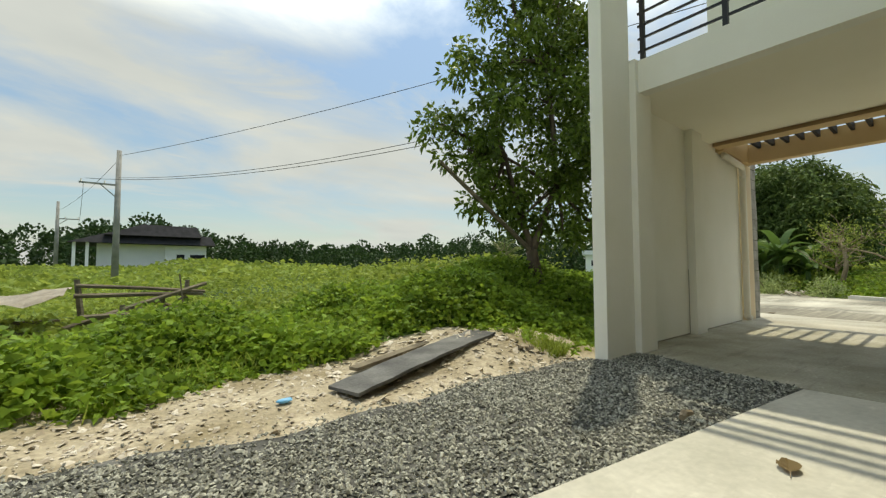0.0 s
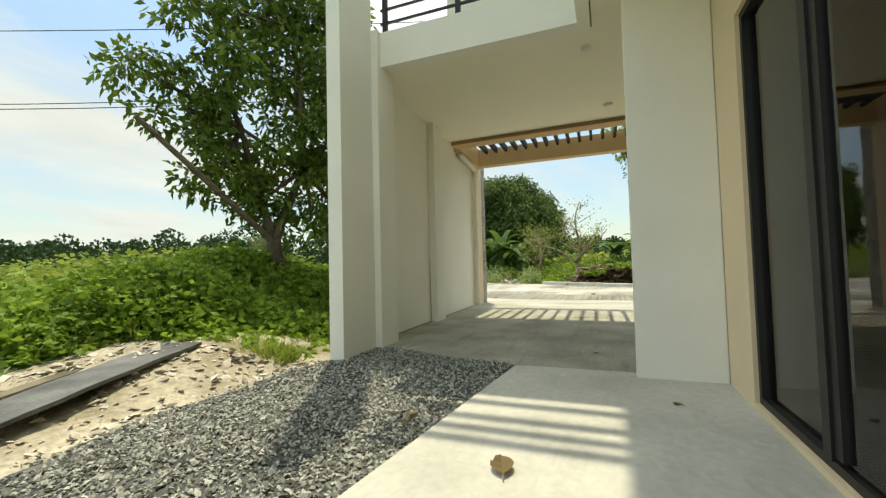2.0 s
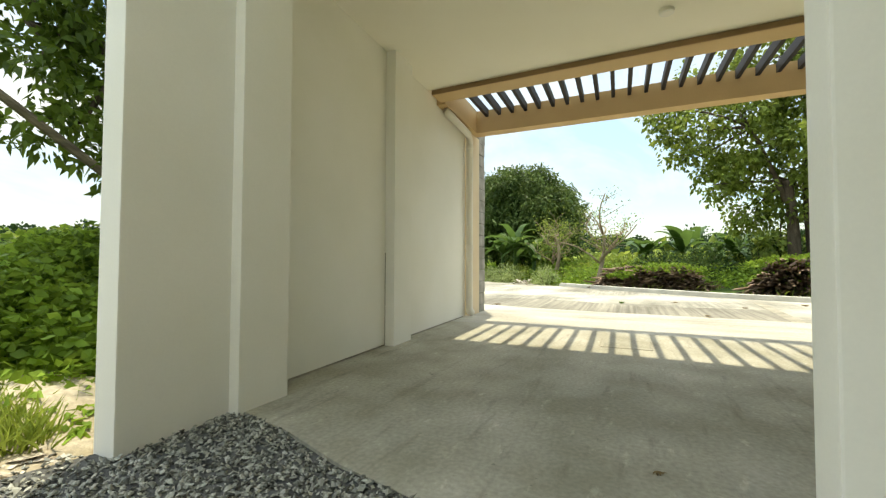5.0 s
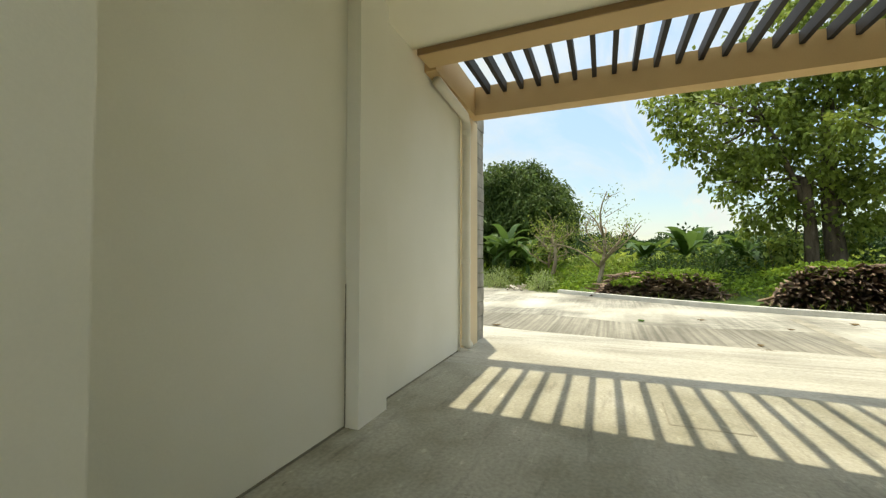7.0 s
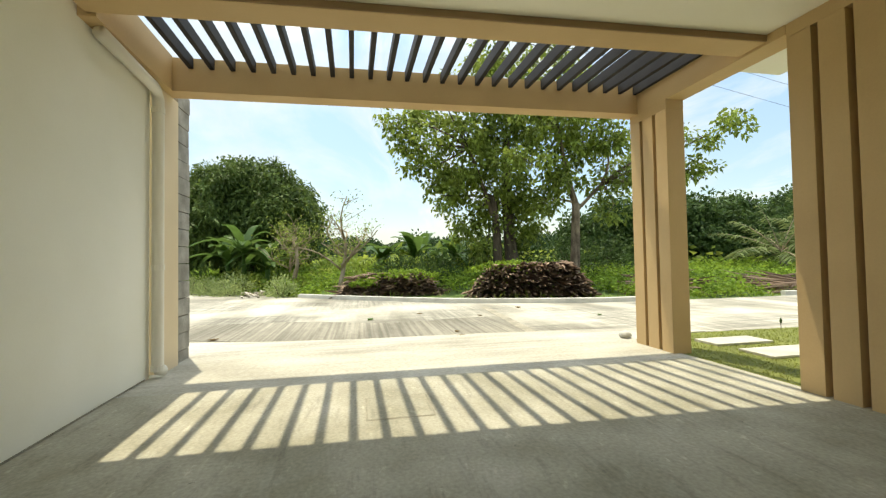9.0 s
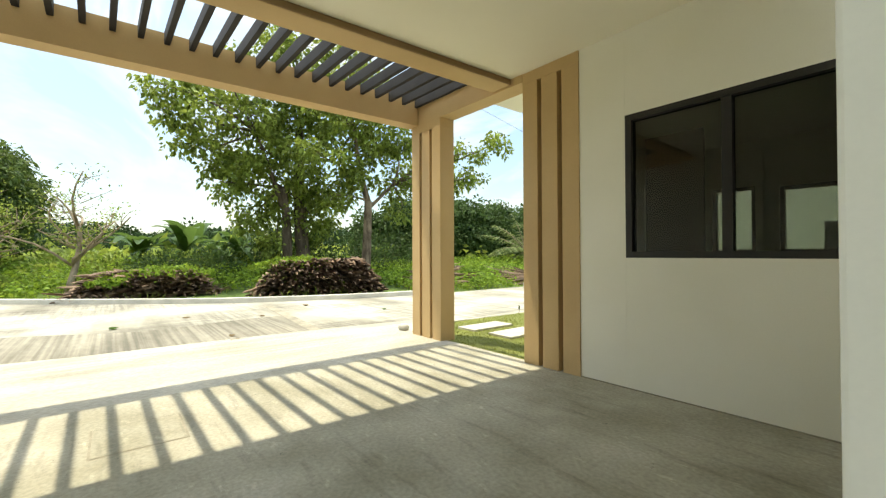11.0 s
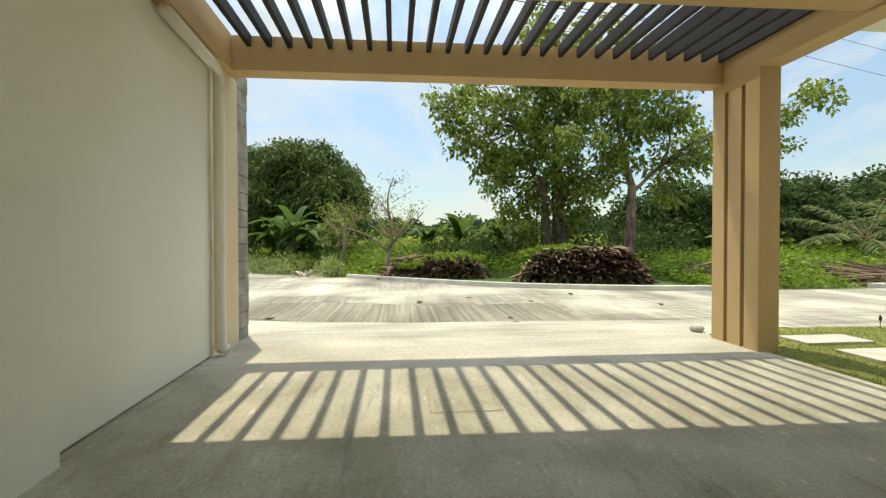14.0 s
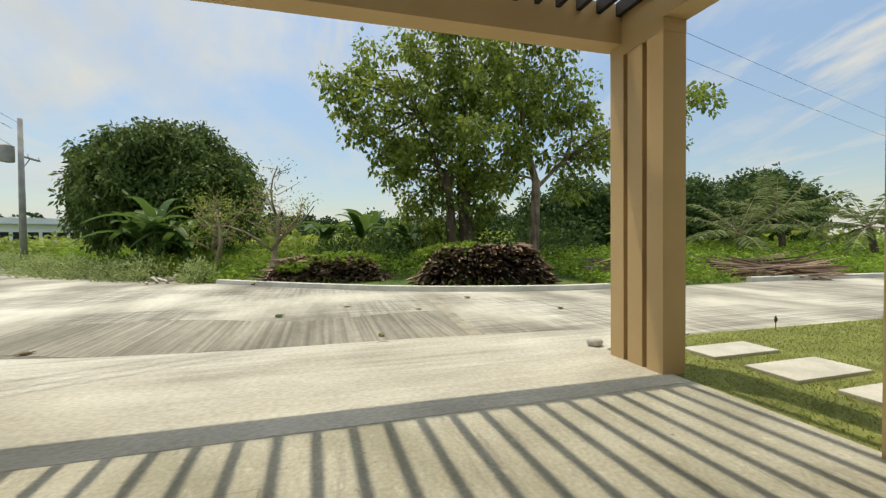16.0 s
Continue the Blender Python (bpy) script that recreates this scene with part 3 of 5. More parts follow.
def fin_column(name, x0, x1, ytop, ydeep, ztop, label):
    col = thing(name, label, "column", kind="structure", at=(0.5 * (x0 + x1), ydeep, 0))
    cx, g = 0.5 * (x0 + x1), 0.055
    w = (x1 - x0 - 2 * g) / 3
    zg = ztop - 0.12
    part_dims = []
    for k in range(3):
        a = x0 + k * (w + g) - cx
        bx("fin", (a, a + w, 0.0, ytop - ydeep, -0.08, zg), M_TAN, col, bevel=0.006)
        if k < 2:
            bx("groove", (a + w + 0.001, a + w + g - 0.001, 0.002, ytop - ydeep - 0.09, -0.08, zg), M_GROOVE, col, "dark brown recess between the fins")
    bx("head", (x0 - cx, x1 - cx, 0.0, ytop - ydeep, zg + 0.001, ztop), M_TAN, col)
    return col


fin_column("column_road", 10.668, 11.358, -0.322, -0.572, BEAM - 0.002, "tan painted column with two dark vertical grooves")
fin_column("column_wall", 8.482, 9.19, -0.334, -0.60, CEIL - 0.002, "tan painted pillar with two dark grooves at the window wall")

# window wall on the other side, with opening
WX0, WX1, WZ0, WZ1 = 6.45, 8.02, 1.165, 2.44
RW = -0.345
solid("wall_right", [(5.9, WX0, RW - 0.15, RW, -0.1, 3.5), (WX1, 8.481, RW - 0.15, RW, -0.1, 3.5), (WX0 + 0.001, WX1 - 0.001, RW - 0.15, RW, -0.1, WZ0), (WX0 + 0.001, WX1 - 0.001, RW - 0.15, RW, WZ1, 3.5)], M_WHITE, "smooth white painted wall with a window", "wall")
solid("column_corner", [(5.795, 5.94, 2.042, 2.635, -0.1, CEIL), (5.941, 6.24, 2.042, 2.52, -0.1, CEIL)], M_WHITE, "broad white painted column at the house corner", "column", bevel=0.008)
solid("wall_return", [(5.95, 6.12, RW + 0.001, 2.041, -0.1, 3.5)], M_WHITE, "white painted return wall of the house", "wall")

win = thing("window_1", "black framed sliding window with two clear panes", "window", kind="structure", at=(7.235, -0.42, WZ0))


def window_parts(parent, x0, x1, z0, z1, y, mull, fw=0.055, depth=0.09, glass=None):
    c = parent.location
    A = lambda a, b, p, q, r, s: (a - c.x, b - c.x, p - c.y, q - c.y, r - c.z, s - c.z)
    bx("window_frame", A(x0, x0 + fw, y - depth / 2, y + depth / 2, z0, z1), M_BLACK, parent)
    bx("window_frame", A(x1 - fw, x1, y - depth / 2, y + depth / 2, z0, z1), M_BLACK, parent)
    bx("window_frame", A(x0 + fw + 0.001, x1 - fw - 0.001, y - depth / 2, y + depth / 2, z0, z0 + fw), M_BLACK, parent)
    bx("window_frame", A(x0 + fw + 0.001, x1 - fw - 0.001, y - depth / 2, y + depth / 2, z1 - fw, z1), M_BLACK, parent)
    for mx in mull:
        bx("mullion", A(mx - 0.035, mx + 0.035, y - 0.03, y + 0.04, z0 + fw + 0.001, z1 - fw - 0.001), M_BLACK, parent)
    xs = [x0 + fw] + list(mull) + [x1 - fw]
    for k, (a, b) in enumerate(zip(xs, xs[1:])):
        p = bx("pane", A(a, b, y - 0.012 + 0.016 * (k % 2), y - 0.006 + 0.016 * (k % 2), z0 + fw, z1 - fw), glass or M_GLASS, parent)
        p.visible_shadow = False


window_parts(win, WX0, WX1, WZ0, WZ1, -0.39, (7.235,))

# room behind the window
FAR = -4.6
solid("wall_room_far", [(4.0, 6.55, FAR - 0.15, FAR, -0.1, 3.5), (7.85, 8.15, FAR - 0.15, FAR, -0.1, 3.5), (8.75, 9.1, FAR - 0.15, FAR, -0.1, 3.5), (6.551, 7.849, FAR - 0.15, FAR, -0.1, 1.2), (6.551, 7.849, FAR - 0.15, FAR, 2.2, 3.5), (8.151, 8.749, FAR - 0.15, FAR, -0.1, 1.2), (8.151, 8.749, FAR - 0.15, FAR, 2.25, 3.5)], M_INT, "cream painted far wall of the front room", "wall")
solid("wall_room_side", [(9.1, 9.25, FAR - 0.15, -0.66, -0.1, 3.5)], M_INT, "cream painted side wall of the front room", "wall")
solid("wall_room_back", [(3.85, 4.0, FAR - 0.15, -0.56, -0.1, 3.5)], M_INT, "cream painted inner wall of the front room", "wall")
solid("floor_room", [(3.85, 9.25, FAR - 0.15, -0.50, -0.1, 0.02)], M_INTFLOOR, "grey tiled floor of the front room", "floor")
solid("ceiling_room", [(3.85, 9.25, FAR - 0.15, -0.50, 2.95, 3.1)], M_INT, "cream painted ceiling of the front room", "ceiling")

# wall with the sliding door
DX0, DX1, DZ1 = 1.9, 5.27, 2.36
solid("wall_door", [(DX1, 5.794, 1.89, 2.04, -0.1, 3.5), (-3.0, DX0, 1.89, 2.04, -0.1, 3.5), (DX0 + 0.001, DX1 - 0.001, 1.89, 2.04, DZ1, 3.5), (DX0 + 0.001, DX1 - 0.001, 1.89, 2.04, -0.1, 0.03)], M_TANWALL, "cream tan painted house wall around a glass door", "wall")
door = thing("door_1", "black framed sliding glass door in the house wall", "door", kind="structure", at=(3.6, 2.0, 0.03))
window_parts(door, DX0, DX1, 0.031, DZ1, 1.985, (3.0, 4.44), fw=0.04, depth=0.06, glass=M_DOORGLASS)
bx("door_stile", (4.34 - 3.6, 4.402 - 3.6, -0.05, 0.015, 0.06, DZ1 - 0.095), M_BLACK, door)
solid("floor_living", [(-3, 5.8, -0.4, 1.889, -0.1, 0.02)], M_INTFLOOR, "grey tiled floor behind the glass door", "floor")
solid("wall_living", [(-3, 5.94, -0.55, -0.401, -0.1, 3.5), (5.801, 5.94, -0.4, 1.889, -0.1, 3.5), (-3.15, -3.0, -0.55, 2.07, -0.1, 3.5)], M_INT, "cream painted walls of the living room", "wall")
solid("ceiling_living", [(-3, 5.8, -0.4, 1.889, 2.95, 3.1)], M_INT, "cream painted living room ceiling", "ceiling")

# downpipe
pipe = thing("downpipe", "white plastic drain pipe down the wall end", "pipe", at=(11.10, 5.50, 0))
bm = bmesh.new()
tube(bm, [(-1.1, -0.06, 3.07), (-0.1, -0.02, 3.03), (0.0, -0.01, 2.95), (0.0, -0.01, 0.12), (0.01, -0.02, 0.07), (0.06, -0.04, 0.06)], 0.056, 12)
part("pipe_run", bm, M_PVC, pipe, smooth=True)
for z in (0.10, 1.15, 2.82):
    bm = bmesh.new(); tube(bm, [(0, -0.01, z - 0.03), (0, -0.01, z + 0.03)], 0.064, 14)
    part("collar", bm, M_PVC, pipe, smooth=False)

# raw block column beyond the post
blk = thing("block_column", "raw grey concrete block column with mortar joints", "column", kind="structure", at=(11.84, 5.56, 0))
for k in range(16):
    bx("block", (-0.13 + 0.005 * math.sin(k * 2.1), 0.225 + 0.006 * math.sin(k * 1.3), -0.015 + 0.006 * math.cos(k), 0.27, -0.08 + k * 0.212, -0.08 + k * 0.212 + 0.204), M_BLOCK, blk, bevel=0.008)

# round ceiling lamps
def ceiling_lamp(x, y):
    t = thing("ceiling_lamp", "small round white ceiling light, switched off", "lamp", group="carport lights", at=(x, y, CEIL))
    bm = bmesh.new(); tube(bm, [(0, 0, -0.035), (0, 0, -0.028), (0, 0, 0.0)], [0.055, 0.065, 0.065], 20)
    hou = part("housing", bm, M_LAMP, t, smooth=False)
    bm = bmesh.new(); tube(bm, [(0, 0, -0.04), (0, 0, -0.0355)], [0.04, 0.046], 16)
    part("diffuser", bm, M_PVC, hou, "milky diffuser disc")


ceiling_lamp(8.82, 2.72); ceiling_lamp(6.98, 2.93)

# balcony railing
rail = thing("balcony_railing", "black horizontal bar railing on the balcony edge", "railing", at=(6.48, 4.2, 3.59))
for yy in (5.12, 4.22, 3.1):
    bx("post", (-0.025, 0.025, yy - 4.2 - 0.025, yy - 4.2 + 0.025, 0, 1.0), M_BLACK, rail)
for k in range(6):
    bx("bar", (-0.012, 0.012, -1.0, 0.98, 0.12 + k * 0.165, 0.145 + k * 0.165), M_BLACK, rail)

solid("eave", [(9.26, 10.3, -1.6, -0.67, 3.34, 3.46)], M_WHITE, "white painted eave over the front lawn", "eave")
# unseen roof and slats above the balcony, added to shade and stripe the walkway
solid("shade_roof", [(7.02, 9.86, -0.5, 5.39, 8.0, 8.2), (1.0, 7.019, 1.9, 3.79, 8.0, 8.2)], M_WHITE, "unseen white flat roof added to shade the walkway", "roof")
up = thing("stripe_slats", "unseen dark slats added to cast stripes on the walkway", "pergola", at=(6.6, 4.47, 8.06))
for xx in (6.86, 6.60, 6.43, 6.28):
    bx("slat", (xx - 6.6 - 0.035, xx - 6.6 + 0.035, -0.66, 0.66, 0, 0.12), M_SLAT, up)
solid("wall_upper", [(9.3, 9.5, -0.5, 5.38, 3.65, 7.999), (2.4, 6.0, 1.89, 2.04, 3.65, 7.999)], M_WHITE, "white painted upper storey wall", "wall")

# room behind the window: open dark door, far window, neighbour's wall
inner = thing("inner_door", "dark brown flush door standing open in the room", "door", at=(8.85, -2.5, 0.02))
bx("leaf", (-0.72, 0.0, -0.022, 0.022, 0.0, 2.75), M_DARKDOOR, inner, bevel=0.004)
# bright slot beside the door, put in as a white strip
bx("slot_strip", (0.006, 0.022, -0.012, 0.012, 0.9, 2.1), M_PVC, inner, "white strip standing in for the bright slot beside the door")
w2 = thing("window_2", "black framed far window of the front room", "window", kind="structure", at=(7.2, FAR - 0.07, 1.2))
window_parts(w2, 6.551, 7.849, 1.201, 2.199, FAR - 0.07, (7.15,))
w3 = thing("window_3", "narrow black framed window of the front room", "window", kind="structure", at=(8.4, FAR - 0.07, 1.2))
window_parts(w3, 8.151, 8.749, 1.201, 2.249, FAR - 0.07, (8.5,))
solid("neighbour_wall", [(0, 13, -11.4, -11.2, -0.1, 3.6)], M_FARWALL, "pale cream wall of the neighbouring house", "wall")
for xx in (5.9, 6.9, 8.2):
    w = thing("neighbour_window", "small dark window in the neighbouring wall", "window", kind="structure", at=(xx, -11.19, 1.0))
    bx("pane", (-0.16, 0.16, 0, 0.02, 0.2, 1.0), M_ROOF, w)


# ---- gravel, rubble ----
def rocks(name, X, Y, Z, S, material, flat=0.6, label="", category="", parent=None):
    """Many small angular stones in one mesh."""
    n = len(X)
    base = np.array(((1, 0, 0), (-1, 0, 0), (0, 1, 0), (0, -1, 0), (0, 0, 1), (0, 0, -1)), float)
    v = base[None] * (1 + 0.35 * rng.uniform(-1, 1, (n, 6, 1))) + 0.28 * rng.uniform(-1, 1, (n, 6, 3))
    v *= S[:, None, None] * np.stack((rng.uniform(0.8, 1.4, n), rng.uniform(0.7, 1.1, n), rng.uniform(0.6, 1.2, n) * flat), -1)[:, None, :]
    a = rng.uniform(0, 6.283, n)
    c, s = np.cos(a)[:, None], np.sin(a)[:, None]
    tilt = rng.normal(0, 0.35, (n, 2))
    x, y, z = v[..., 0], v[..., 1], v[..., 2]
    z = z + x * tilt[:, :1] + y * tilt[:, 1:]
    v = np.stack((x * c - y * s, x * s + y * c, z), -1) + np.stack((X, Y, Z), -1)[:, None, :]
    f = np.array(((0, 2, 4), (2, 1, 4), (1, 3, 4), (3, 0, 4), (2, 0, 5), (1, 2, 5), (3, 1, 5), (0, 3, 5)))
    F = (f[None] + 6 * np.arange(n)[:, None, None]).reshape(-1, 3)
    me = bpy.data.meshes.new(name)
    me.from_pydata(v.reshape(-1, 3).tolist(), [], F.tolist())
    me.materials.append(material)
    ob = new(name, me)
    return tagged(ob, label, category, kind="stuff")


def slab_edge(x):
    return np.interp(x, (-6, 3.2, 5.96), (4.7, 3.86, 3.60))


def gravel_edge(x):
    return np.interp(x, (-6, 0, 1.0, 1.9, 2.46, 3.4, 4.4, 5.1, 5.75, 6.4), (6.0, 5.75, 5.62, 5.38, 5.30, 5.42, 5.55, 5.42, 5.33, 5.25)) + 0.05 * np.sin(x * 5.1)


def weed_front(x):
    return np.interp(x, (-8, 1.07, 2.59, 4.0, 4.9, 5.3, 5.6, 7.0), (6.1, 6.32, 6.82, 7.2, 7.1, 6.2, 5.75, 5.7)) + 0.10 * np.sin(x * 3.3) + 0.06 * np.sin(x * 8.1)


def strip(name, xs, lo, hi, zfun, material, label, category, nv=10):
    me = bpy.data.meshes.new(name)
    V = [(x, y, float(zfun(x, y))) for x in xs for y in np.linspace(lo(x), hi(x), nv)]
    F = [(i * nv + j, (i + 1) * nv + j, (i + 1) * nv + j + 1, i * nv + j + 1) for i in range(len(xs) - 1) for j in range(nv - 1)]
    me.from_pydata([(float(a), float(b), c) for a, b, c in V], [], F)
    me.materials.append(material)
    for p in me.polygons:
        p.use_smooth = True
    return tagged(new(name, me), label, category, kind="structure")


def zgrav(x, y):
    return -0.055 + 0.02 * math.sin(x * 2.3 + y) * math.sin(y * 2.9) + 0.035 * min(max((x - 4.9) / 0.8, 0.0), 1.0)


def zdirt(x, y):
    return -0.085 + 0.06 * float(smooth01(5.3, 6.6, np.array(y))) + 0.012 * math.sin(x * 7 + y * 3) * math.sin(y * 6) + float(rubble_rise(x, np.array(y))) * (1 - float(smooth01(5.6, 7.0, np.array(x))))


XS = np.arange(-6, 5.76, 0.25)
strip("gravel_bed", XS, lambda x: slab_edge(x) - 0.04, lambda x: gravel_edge(x) + 0.1, zgrav, M_GRAVELBED, "bed of loose grey crushed gravel", "gravel")
strip("gravel_bed_corner", np.arange(5.74, 6.43, 0.1), lambda x: np.interp(x, (5.7, 5.95, 6.11, 6.30, 6.42), (3.55, 3.55, 4.2, 4.7, 5.15)), lambda x: 5.3, zgrav, M_GRAVELBED, "bed of loose grey gravel against the pier", "gravel", nv=8)
strip("dirt", np.arange(-7, 7.3, 0.2), lambda x: gravel_edge(x) - 0.15, lambda x: weed_front(x) + 0.9, zdirt, M_DIRT, "pale limestone dirt strip beside the gravel", "ground")
n = 64000
gxs = rng.uniform(-1.5, 6.4, n)
gys = rng.uniform(3.5, 6.0, n)
limit_lo = np.where(gxs < 5.96, slab_edge(gxs), np.interp(gxs, (5.96, 6.11, 6.30, 6.4), (3.62, 4.26, 4.77, 5.2)))
keep = (gys > limit_lo + 0.015) & (gys < gravel_edge(gxs) + rng.normal(0, 0.12, n)) & ~((gxs > 5.73) & (gys > 5.26))
gxs, gys = gxs[keep], gys[keep]
rocks("gravel", gxs, gys, np.array([zgrav(a, b) for a, b in zip(gxs, gys)]) + rng.uniform(0.0, 0.016, len(gxs)), rng.uniform(0.006, 0.0155, len(gxs)), M_STONE, 0.7, "loose grey crushed gravel stones", "gravel")
n = 5200
cxs = rng.uniform(-3, 5.7, n); cys = gravel_edge(cxs) - 0.1 + rng.random(n) ** 1.2 * np.maximum(weed_front(cxs) - gravel_edge(cxs) + 0.15, 0.2)
rocks("limestone_chips", cxs, cys, np.array([zdirt(a, b) for a, b in zip(cxs, cys)]) + 0.006, (0.006 + 0.032 * rng.random(n) ** 2.2) * np.where(cxs > 3, 1.3, 0.8), M_CHIP, 0.22, "broken pale limestone chips and flakes", "rubble")

# dark board on the rubble
board = thing("board", "long dark weathered board lying on the rubble", "board", at=(3.97, 6.22, -0.03))
bm = bmesh.new()
rows = []
for k in range(13):
    u = k / 12
    x, z = -1.12 + 2.24 * u, 0.01 + 0.02 * math.sin(math.pi * u) + 0.22 * u
    rows.append([bm.verts.new((x, y + 0.01 * math.sin(k * 2.2), z + dz)) for y, dz in ((-0.19, 0), (0.19, 0.0), (0.19, 0.028), (-0.19, 0.028))])
for a, b in zip(rows, rows[1:]):
    for k in range(4):
        bm.faces.new((a[k], a[(k + 1) % 4], b[(k + 1) % 4], b[k]))
bm.faces.new(rows[0]); bm.faces.new(rows[-1])
part("plank", bm, M_BOARD, board)
board.rotation_euler = (0, 0, radians(16))
sheet = thing("timber_offcut", "brown timber offcut half under the weeds", "timber", at=(3.9, 6.62, 0.07))
bx("plank", (-0.7, 0.7, -0.06, 0.06, 0, 0.035), M_OLDWOOD, sheet, bevel=0.006)
sheet.rotation_euler = (0, -0.08, radians(16))
stk = thing("stick", "short brown broken stick on the gravel", "stick", at=(4.52, 3.93, -0.02))
bm = bmesh.new(); tube(bm, [(-0.06, 0, 0.01), (0, 0.01, 0.025), (0.07, -0.01, 0.02)], [0.022, 0.026, 0.018], 7)
part("wood", bm, M_PALEBARK, stk)
bag = thing("plastic_scrap", "crumpled light blue plastic scrap on the dirt", "litter", at=(2.45, 6.0, -0.03))
bm = bmesh.new()
bmesh.ops.create_icosphere(bm, subdivisions=2, radius=0.05)
for v in bm.verts:
    v.co = Vector((v.co.x * 1.3, v.co.y * 0.7, v.co.z * 0.35)) * (1 + 0.4 * noise.noise(v.co * 40)) + Vector((0, 0, 0.012))
M_BLUE = surface("blue_plastic", (0.10, 0.35, 0.60), (0.18, 0.45, 0.70), 0.4, 8, 60, 0.05)
part("film", bm, M_BLUE, bag)


def dry_leaf(x, y, z, size, ang, material=None, label="curled dry brown fallen leaf"):
    t = thing("fallen_leaf", label, "leaf", group="fallen leaves", at=(x, y, z))
    bm = bmesh.new()
    n = 9
    L, R, C = [], [], []
    for k in range(n):
        u = k / (n - 1)
        w = 0.30 * math.sin(math.pi * u) ** 0.8 * size
        zc = 0.12 * size * abs(2 * u - 1) ** 2
        C.append(bm.verts.new(((u - 0.5) * size, 0, zc + 0.004)))
        L.append(bm.verts.new(((u - 0.5) * size, w, zc + 0.45 * w + 0.01 * math.sin(k * 3))))
        R.append(bm.verts.new(((u - 0.5) * size, -w, zc + 0.6 * w)))
    for k in range(n - 1):
        bm.faces.new((C[k], C[k + 1], L[k + 1], L[k])); bm.faces.new((R[k], R[k + 1], C[k + 1], C[k]))
    bmesh.ops.remove_doubles(bm, verts=bm.verts, dist=1e-5)
    bl = part("blade", bm, material or L_DRY, t)
    bm = bmesh.new(); tube(bm, [(-0.5 * size, 0, 0.12 * size + 0.004), (-0.7 * size, 0.02 * size, 0.006)], 0.008 * size + 0.001, 5)
    part("stalk", bm, M_PALEBARK, bl)
    t.rotation_euler = (0, 0, ang)


dry_leaf(4.08, 3.27, 0, 0.17, 0.3)
for k, (x, y) in enumerate(((13.06, 1.82), (12.62, 1.85), (14.97, 3.22), (14.9, 0.9), (13.4, 5.7), (16.0, -0.4), (15.6, 2.1), (14.2, -1.5))):
    dry_leaf(x, y, -0.028, 0.14 + 0.03 * (k % 3), k * 1.3, L_BANANA if k in (2, 7) else None, "yellow-green fallen leaf on the road" if k in (2, 7) else "curled dry brown fallen leaf on the road")
dry_leaf(5.2, 2.45, 0, 0.06, 1.0); dry_leaf(6.6, 2.95, 0, 0.05, 2.0)


# ---- plants ----
def weeds(name, X, Y, H, per, leaf, material, label, spread=0.16, zoff=0.0):
    n = len(X)
    Z = height(X, Y) + zoff
    k = np.repeat(np.arange(n), per)
    m = len(k)
    u = rng.random(m) ** 0.6
    a = rng.uniform(0, 6.283, m)
    r = spread * np.sqrt(rng.random(m)) * (0.5 + H[k] * 1.5)
    P = np.stack((X[k] + r * np.cos(a), Y[k] + r * np.sin(a), Z[k] + H[k] * u), -1)
    D = np.stack((np.cos(a) + rng.normal(0, 0.5, m), np.sin(a) + rng.normal(0, 0.5, m), rng.uniform(-0.25, 0.7, m)), -1)
    L = leaf * rng.uniform(0.45, 1.7, m)
    ob = leaves(name, P, D, L, L * 0.62, material)
    return tagged(ob, label, "weeds", kind="stuff")


def blades(name, X, Y, H, W, material, label, zoff=0.0, lean=0.35, Z=None):
    n = len(X)
    P = np.stack((X, Y, (height(X, Y) if Z is None else Z) + zoff), -1)
    D = np.stack((rng.normal(0, lean, n), rng.normal(0, lean, n), np.ones(n)), -1)
    return tagged(leaves(name, P, D, H, W, material, bend=0.3), label, "grass", kind="stuff")


def field(n, x0, x1, y0, y1):
    return rng.uniform(x0, x1, n), rng.uniform(y0, y1, n)


x, y = field(8200, -6, 10.8, 5.8, 9.8)
k = y > weed_front(x) + rng.uniform(0, 0.25, len(x)); x, y = x[k], y[k]
hh = np.clip(0.27 + 0.28 * np.sin(x * 1.7 + 0.6 + np.sin(y)) * np.sin(y * 1.9 + 0.5 * x) + rng.normal(0, 0.06, len(x)), 0.07, 0.65) * np.clip((y - weed_front(x)) * 1.5 + 0.35, 0.3, 1)
hh *= np.where(y > 8.7 + 0.5 * np.sin(x * 1.3), np.where(x < 2.8, 0.4, 0.8), 1.0)
weeds("near_weeds", x, y, hh, 24, 0.074, L_WEED, "dense leafy green creeping weeds", 0.15)
x, y = field(4200, -12, 14, 9.2, 22)
weeds("mid_weeds", x, y, np.clip((rng.normal(0.26, 0.12, len(x)) + 0.18 * np.sin(x * 0.5) * np.sin(y * 0.45)) * np.where((y < 18) & (x < 4), 0.4, 1), 0.05, 0.8), 14, 0.10, L_GRASS, "patchy green weeds in the open field", 0.4)
x, y = field(4200, -35, 40, 21, 62)
k = ~((x > 14) & (y < 46) & (x > 12 + (y - 6) * 0.55)); x, y = x[k], y[k]
weeds("far_weeds", x, y, np.clip(rng.normal(0.36, 0.15, len(x)) + 0.2 * np.sin(x * 0.3) * np.sin(y * 0.25), 0.1, 0.8) * np.where(y > 38, 0.5, 1), 14, 0.30, L_GRASS, "tall sunlit grass and weeds far out in the field", 1.0)
x, y = field(26000, -9, 9, 6.0, 16)
k = y > weed_front(x) + 0.05; x, y = x[k], y[k]
